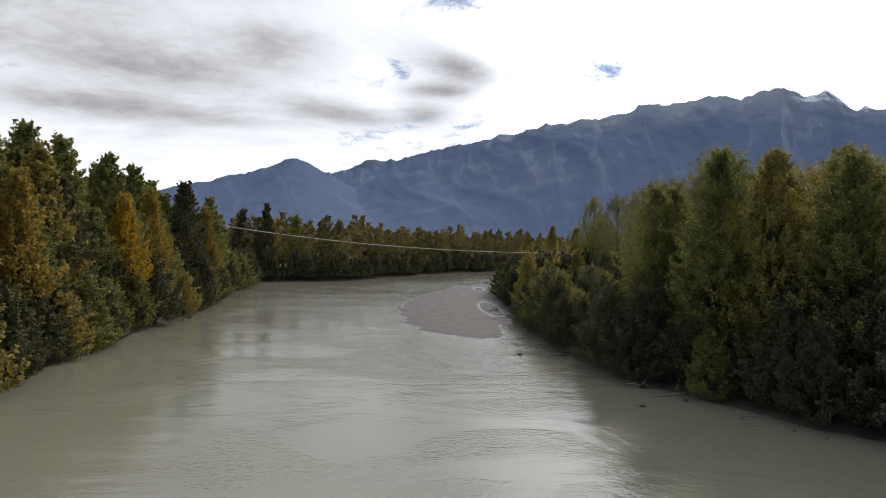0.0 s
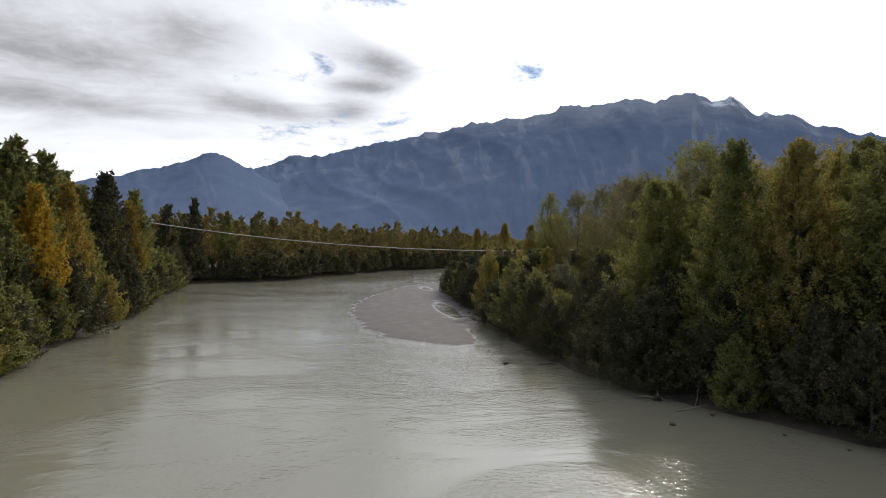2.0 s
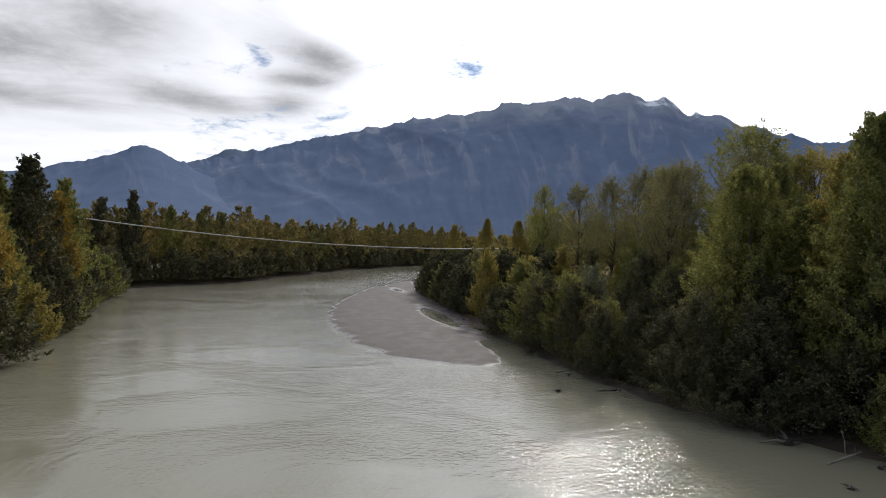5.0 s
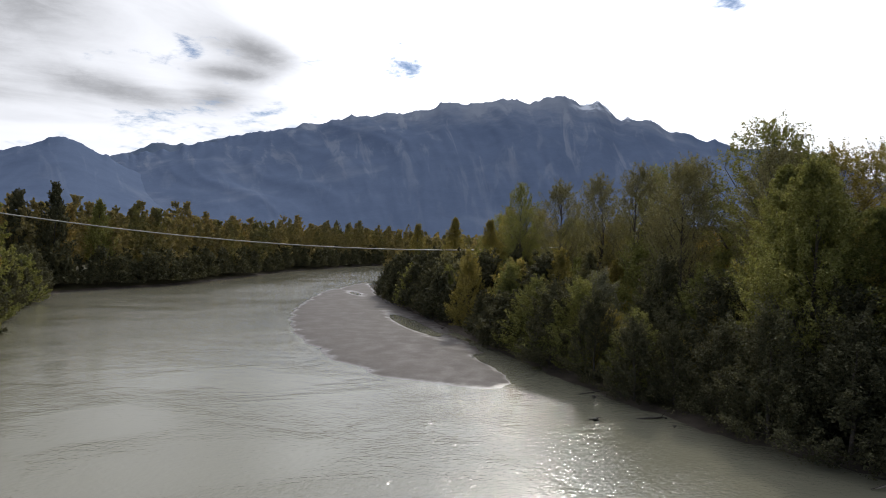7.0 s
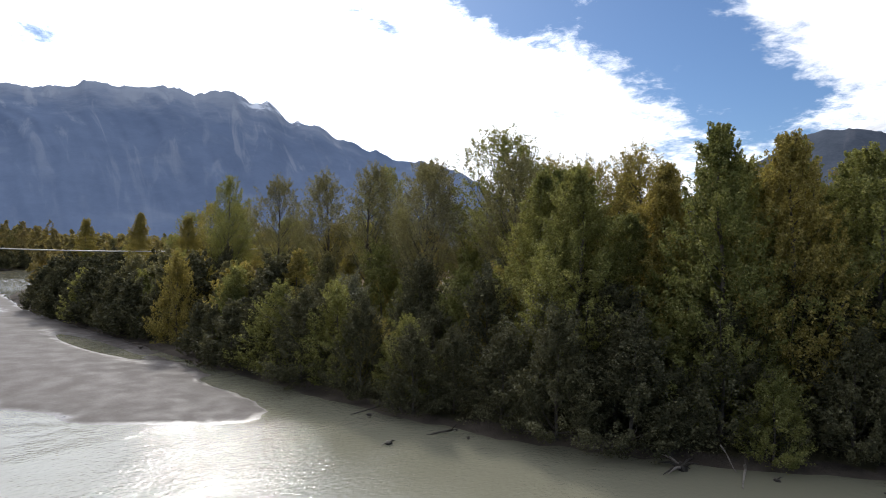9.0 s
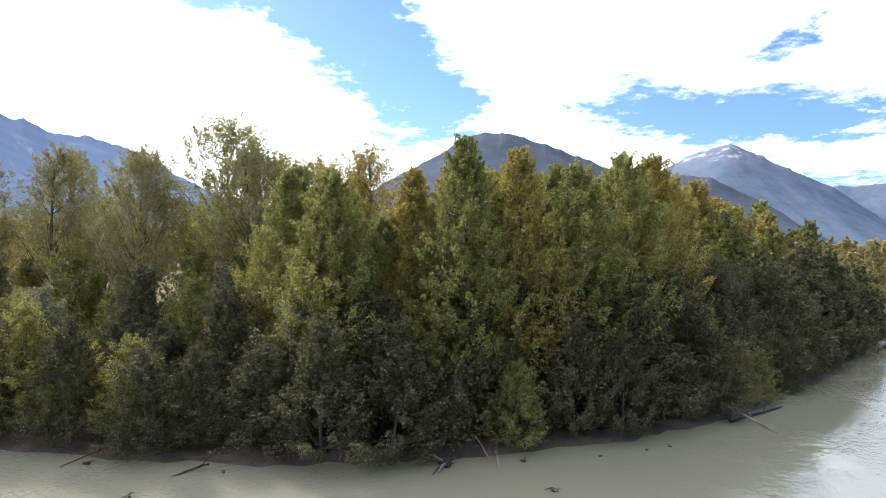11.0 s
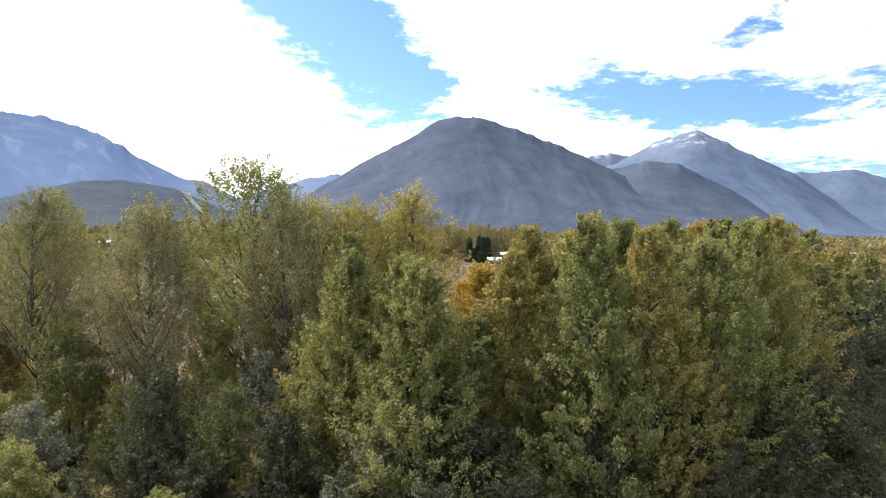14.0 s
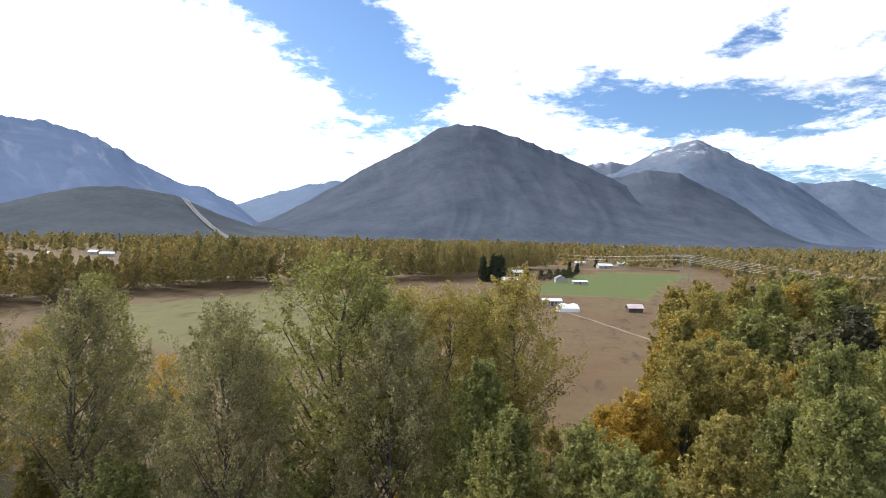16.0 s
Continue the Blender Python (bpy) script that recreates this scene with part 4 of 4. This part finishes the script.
# ---- farm, pylons and power lines across the meadow ----
WHITE_ROOF = surface("pale_roof", (0.52, 0.52, 0.52), (0.70, 0.70, 0.69), 1.0, 0.6, 0.1)
TARP = surface("white_tarp", (0.66, 0.66, 0.66), (0.78, 0.78, 0.77), 0.8, 0.7, 0.3)
PINK_ROOF = surface("faded_red_roof", (0.46, 0.36, 0.35), (0.62, 0.52, 0.50), 1.2, 0.6, 0.2)
DARK_WALL = surface("dark_boards", (0.06, 0.05, 0.045), (0.12, 0.10, 0.085), 2.0, 0.9, 0.4)
LIGHT_WALL = surface("painted_boards", (0.30, 0.28, 0.25), (0.42, 0.40, 0.36), 1.5, 0.85, 0.2)
GREY_ROOF = surface("grey_roof", (0.16, 0.165, 0.18), (0.26, 0.265, 0.28), 1.5, 0.7, 0.2)
TRACK = surface("pale_track", (0.15, 0.115, 0.07), (0.21, 0.165, 0.105), 0.6, 0.95, 0.3)


def gable(w, d, h, rise, over=0.5, thick=0.18):
    """A pitched roof of that thickness over walls w by d, its ridge along the width."""
    bm = bmesh.new()
    half, run = w / 2 + over, d / 2 + over
    low = h - rise * over / (d / 2)
    ring = [(-run, low), (0, h + rise), (run, low), (run, low + thick), (0, h + rise + thick), (-run, low + thick)]
    ends = [[bm.verts.new((x, y, z)) for y, z in ring] for x in (-half, half)]
    for k in range(6):
        j = (k + 1) % 6
        bm.faces.new((ends[0][k], ends[0][j], ends[1][j], ends[1][k]))
    bm.faces.new(ends[0][::-1])
    bm.faces.new(ends[1])
    bmesh.ops.recalc_face_normals(bm, faces=bm.faces)
    return bm


def walls(w, d, h, rise):
    bm = bmesh.new()
    ring = [(-d / 2, -0.3), (d / 2, -0.3), (d / 2, h), (0, h + rise), (-d / 2, h)]
    ends = [[bm.verts.new((x, y, z)) for y, z in ring] for x in (-w / 2, w / 2)]
    for k in range(5):
        j = (k + 1) % 5
        bm.faces.new((ends[0][k], ends[0][j], ends[1][j], ends[1][k]))
    bm.faces.new(ends[0][::-1])
    bm.faces.new(ends[1])
    bmesh.ops.recalc_face_normals(bm, faces=bm.faces)
    return bm


def building(name, label, x, y, turn, w, d, h, rise, wall, roof, windows=2, category="building"):
    ob = tagged(new(name), label, category)
    part("wall", walls(w, d, h, rise), wall, ob)
    part("roof", gable(w, d, h, rise), roof, ob)
    part("door", box_bm(1.0, 0.1, min(2.05, h * 0.8), 0.02, (0, -d / 2 - 0.03, 0)), DARK_WALL, ob)
    for k in range(windows):
        side = -1 if k % 2 == 0 else 1
        wx = side * w * (0.2 + 0.12 * (k // 2))
        window = part("window", box_bm(1.4, 0.08, 1.0, 0.02, (wx, -d / 2 - 0.03, h * 0.4)), TARP, ob, "white-framed window")
        for px in (-0.31, 0.31):
            part("pane", box_bm(0.54, 0.03, 0.82, 0.0, (wx + px, -d / 2 - 0.07, h * 0.4 + 0.09)), PANE, window)
    ob.matrix_basis = pose(x, y, float(land_height(x, y)), 0, 0, turn)
    return ob


building("cabin", "small cabin with pale roof beside the tent", 290, 81, -80, 8.5, 5, 2.3, 0.8, LIGHT_WALL, WHITE_ROOF, 2, "cabin")
building("shed", "open dark shed with faded pink roof", 276, 45, -76, 6.2, 4.5, 2.2, 1.3, DARK_WALL, PINK_ROOF, 0, "shed")
building("farmhouse", "dark farmhouse with white metal roof by the trees", 415, 109, -74, 9.5, 7, 2.8, 1.8, DARK_WALL, WHITE_ROOF, 3, "house")
building("barn", "grey gabled barn at the pasture edge", 445, 74, 10, 8, 8, 3.0, 2.2, LIGHT_WALL, GREY_ROOF, 2, "barn")
building("long_shed", "long low shed with white roof in the pasture", 434, 61, -78, 10, 4, 1.8, 0.7, LIGHT_WALL, WHITE_ROOF, 0, "shed")
building("house", "distant house with pale roof among dark trees", 506, 108, -70, 9, 7, 3.2, 1.8, DARK_WALL, WHITE_ROOF, 2, "house")
for hx, hy, hw, lab in [(600, 566, 14, "long white house across the far meadow"), (560, 610, 11, "pale house across the far meadow"), (636, 612, 12, "white-roofed barn across the far meadow"), (648, 548, 9, "small white house across the far meadow"), (742, 46, 12, "low white house beyond the pasture"),
                        (690, 22, 16, "long pale shed beyond the pasture"), (764, -4, 13, "pale house beyond the pasture")]:
    building("house", lab, hx, hy, -60 - (hx % 40), hw, 8, 3.4, 2.0, LIGHT_WALL, WHITE_ROOF, 2, "house")


def build_tent():
    tent = tagged(new("tent"), "white tarpaulin tent with two peaks in the brown field", "tent")
    bm = bmesh.new()
    xs, ys = np.linspace(-4.3, 4.3, 15), np.linspace(-3, 3, 9)
    grid = [[bm.verts.new((x, y, 1.7 + 2.0 * (1 - abs(y) / 3.0) ** 0.9 * (0.72 + 0.28 * abs(math.sin((x + 4.3) / 8.6 * 2 * math.pi))) + 0.05 * math.sin(x * 3 + y * 2))) for y in ys] for x in xs]
    for i in range(14):
        for j in range(8):
            bm.faces.new((grid[i][j], grid[i + 1][j], grid[i + 1][j + 1], grid[i][j + 1]))
    part("canopy", bm, TARP, tent)
    for y in (-3.02, 3.02):
        part("side_panel", box_bm(8.6, 0.06, 1.72, 0, (0, y, 0)), TARP, tent)
    for x in (-4.32, 4.32):
        part("end_panel", box_bm(0.06, 6.0, 1.9, 0, (x, 0, 0)), TARP, tent)
    tent.matrix_basis = pose(266, 74, float(land_height(266, 74)), 0, 0, -76)


build_tent()


def strip(name, label, pts, width, mat, category, lift=0.05):
    """A thin ribbon laid over the land."""
    verts, faces = [], []
    pts = [Vector(p) for p in pts]
    for i, p in enumerate(pts):
        way = (pts[min(i + 1, len(pts) - 1)] - pts[max(i - 1, 0)]).normalized()
        side = Vector((way.y, -way.x, 0)).normalized() * width / 2
        for q in (p - side, p + side):
            verts.append((q.x, q.y, q.z + lift))
    for i in range(len(pts) - 1):
        faces.append((2 * i, 2 * i + 1, 2 * i + 3, 2 * i + 2))
    return tagged(new(name, mesh_of(name, verts, faces, mat)), label, category, kind="structure")


def over_land(a, b, n=14, bow=0.0):
    out = []
    for k in range(n + 1):
        t = k / n
        x, y = a[0] + (b[0] - a[0]) * t, a[1] + (b[1] - a[1]) * t + bow * math.sin(t * math.pi)
        out.append((x, y, float(land_height(x, y))))
    return out


strip("farm_track", "pale worn farm track across the brown field", over_land((292, 92), (196, 50), 20, -4), 1.6, TRACK, "track")
strip("road", "pale straight road beyond the pasture", over_land((640, 66), (700, -60), 10), 7.0, TRACK, "road", 0.3)
CLEARING = surface("cleared_swath", (0.13, 0.13, 0.13), (0.20, 0.195, 0.19), 0.02, 1.0, 0.0)
for shift in (-0.22, 0.0, 0.22):
    line = []
    for k in range(13):
        u = 0.99 - 0.93 * k / 12
        line.append(hill(u, 56.7 + shift + 4.0 * (k / 12) ** 1.25))
    strip("power_line_clearing", "pale cleared strip under the power line on the wooded hill", line, 4.5, CLEARING, "clearing", 4.0)


def pylon(x, y, turn):
    """A steel tower with a wide crossarm on two splayed legs."""
    tower = tagged(new("pylon"), "grey lattice steel power pylon with wide crossarm", "pylon", "pylons of the power line")
    for sx in (-1, 1):
        for sy in (-1, 1):
            v, f = tube([(sx * 4.0, sy * 1.8, -0.5), (sx * 3.2, sy * 1.0, 14), (sx * 5.0, sy * 0.5, 21)], [0.2, 0.17, 0.14], 5)
            part("leg", mesh_of("leg", v, f, STEEL), STEEL, tower)
        for k in range(6):
            z0, z1 = k * 3.2, (k + 1) * 3.2
            s0, s1 = 4.0 - 0.8 * z0 / 14, 4.0 - 0.8 * z1 / 14
            v, f = tube([(sx * s0, -1.7 + z0 * 0.06, z0), (sx * s1, 1.7 - z1 * 0.06, z1)], [0.09, 0.09], 4)
            part("brace", mesh_of("brace", v, f, STEEL), STEEL, tower)
    for z in (20.2, 21.6):
        v, f = tube([(-10.5, 0, z), (10.5, 0, z)], [0.2, 0.2], 5)
        part("crossarm", mesh_of("crossarm", v, f, STEEL), STEEL, tower)
    for k in range(12):
        x0 = -10.5 + 1.75 * k
        v, f = tube([(x0, 0, 20.2 if k % 2 else 21.6), (x0 + 1.75, 0, 21.6 if k % 2 else 20.2)], [0.08, 0.08], 4)
        part("brace", mesh_of("brace", v, f, STEEL), STEEL, tower)
    low_arm = [o for o in tower.children if o.name.startswith("crossarm")][0]
    for x0 in (-9.5, 0, 9.5):
        v, f = tube([(x0, 0, 20.2), (x0, 0, 18.0)], [0.14, 0.14], 6)
        part("insulator", mesh_of("insulator", v, f, PANE), PANE, low_arm)
    tower.matrix_basis = pose(x, y, float(land_height(x, y)), 0, 0, turn)
    return tower


TOWERS = [(1180, 200, 107), (485, -20, 112), (170, -190, 118)]
for tx, ty, tt in TOWERS:
    pylon(tx, ty, tt)
for (ax, ay, at), (bx, by, bt) in zip(TOWERS, TOWERS[1:]):
    for off in (-9.5, 0, 9.5):
        for up in (0.0, 3.4):
            a = Vector((ax + off * math.cos(radians(at)), ay + off * math.sin(radians(at)), 20.2 + up))
            b = Vector((bx + off * math.cos(radians(bt)), by + off * math.sin(radians(bt)), 20.2 + up))
            sagging("power_cable", a, b, 7.5 if ax < 600 else 10, 0.065 if ax < 600 else 0.05, "thin grey power cable between pylons", CABLE, "cables of the power line")

# ---- driftwood at the right bank ----
def driftlog(a, b, radius, label, mat=DRIFT, stubs=2):
    a, b = Vector(a), Vector(b)
    log = tagged(new("driftwood_log"), label, "log")
    rng = random.Random(int(a.x * 10))
    pts = [a.lerp(b, k / 5) + Vector((rng.uniform(-0.1, 0.1), rng.uniform(-0.1, 0.1), 0.03 * math.sin(k))) for k in range(6)]
    v, f = tube(pts, [radius * (1 - 0.11 * k) for k in range(6)], 8)
    part("stem", mesh_of("stem", v, f, mat, True), mat, log)
    for k in range(stubs):
        p = pts[1 + 2 * k]
        v, f = tube([p, p + Vector((rng.uniform(-0.6, 0.6), rng.uniform(-0.6, 0.6), rng.uniform(0.4, 0.9)))], [radius * 0.4, radius * 0.15], 5)
        part("branch", mesh_of("branch", v, f, mat, True), mat, log)
    return log


driftlog((44.2, 43.6, 1.2), (38.6, 39.4, 0.0), 0.15, "pale driftwood log sloping into the water")
driftlog((40.6, 42.9, 0.35), (48.4, 36.4, 0.15), 0.24, "dark wet log lying along the mud bank", WETWOOD)
driftlog((58.8, 33.4, 1.6), (55.6, 30.4, 0.0), 0.14, "pale driftwood log sloping into the water")
driftlog((25.6, 65.2, 1.4), (24.6, 63.8, 0.0), 0.07, "thin pale stick leaning at the waterline", DRIFT, 0)
driftlog((25.6, 63.5, 0.35), (21.6, 62.6, 0.02), 0.10, "thin curved driftwood branch in the shallows", DRIFT, 1)
driftlog((17.6, 92.5, 0.7), (14.6, 94.0, 0.0), 0.09, "thin driftwood branch at the water's edge", WETWOOD, 1)
driftlog((17.2, 83.5, 0.35), (15.2, 85.0, 0.0), 0.12, "dark wet branch in the shallows", WETWOOD, 1)


def snag(x, y, size, label, arms, seed):
    """A washed-up root plate with its broken roots."""
    rng = random.Random(seed)
    ob = tagged(new("driftwood_snag"), label, "driftwood")
    bm = bmesh.new()
    bmesh.ops.create_icosphere(bm, subdivisions=2, radius=0.42 * size)
    for v in bm.verts:
        v.co = Vector((v.co.x * 1.2, v.co.y, v.co.z * 0.75)) * (1 + 0.35 * noise.noise(v.co * 3 / size + Vector((seed, 0, 0))))
    part("root_plate", bm, WETWOOD, ob)
    for k in range(arms):
        t = 2 * math.pi * k / arms + rng.uniform(-0.4, 0.4)
        reach = size * rng.uniform(0.7, 1.5 if arms < 8 else 2.6)
        tip = Vector((math.cos(t) * reach, math.sin(t) * reach, size * rng.uniform(-0.1, 0.5)))
        v, f = tube([Vector((0, 0, 0.05)), tip * 0.5 + Vector((0, 0, 0.2 * size)), tip], [0.14 * size, 0.09 * size, 0.03 * size], 6)
        part("root", mesh_of("root", v, f, DRIFT if k % 3 == 0 else WETWOOD, True), WETWOOD, ob)
    ob.matrix_basis = pose(x, y, 0.12 * size, 0, 0, rng.uniform(0, 360))


snag(22.3, 66.8, 1.0, "tangled washed-up roots and logs in the shallows", 9, 1)
snag(11.2, 85.4, 0.55, "small dark snag standing in the river", 4, 2)
snag(19.6, 58.6, 0.5, "dark snag lying in the shallows", 4, 3)
snag(24.8, 61.2, 0.45, "dark snag lying in the shallows", 3, 4)
snag(31.6, 49.6, 0.3, "small snag poking out of the water", 3, 5)
snag(30.2, 51.6, 0.28, "small snag poking out of the water", 3, 6)
snag(27.6, 55.4, 0.28, "small snag poking out of the water", 3, 7)
snag(15.6, 92.6, 0.5, "dark snag at the water's edge", 5, 8)
snag(16.8, 82.0, 0.3, "small snag poking out of the water", 3, 9)
snag(15.6, 141.5, 0.6, "dark root lying on the silt bar", 5, 10)

# conifers and the round tree by the farmhouse
for x, y, h in [(419, 118, 16), (426, 122, 18), (433, 118, 19), (440, 123, 20), (447, 117, 19), (454, 122, 17), (428, 128, 17), (436, 129, 19), (560, 58, 9), (568, 64, 11), (577, 56, 10), (700, 30, 12)]:
    plant("conifer", x, y, h, "needle", 1.2, "dark trees by the farm")
plant("bankshrub", 441, 98, 9, "yellow", 1.1, "trees by the farm")
for x, y in ((286, 94), (292, 88), (472, 82), (480, 76), (489, 71), (498, 66), (462, 88), (548, 66), (540, 60), (555, 74)):
    plant("bankshrub", x, y, 4.5 if x < 300 or x > 530 else 7.5, "yellow" if x < 300 else "dark", 1.3, "trees by the farm")

# models that no place called for
for key, tree in MODELS.items():
    if key not in USED:
        for o in (*tree.children_recursive, tree):
            bpy.data.objects.remove(o)
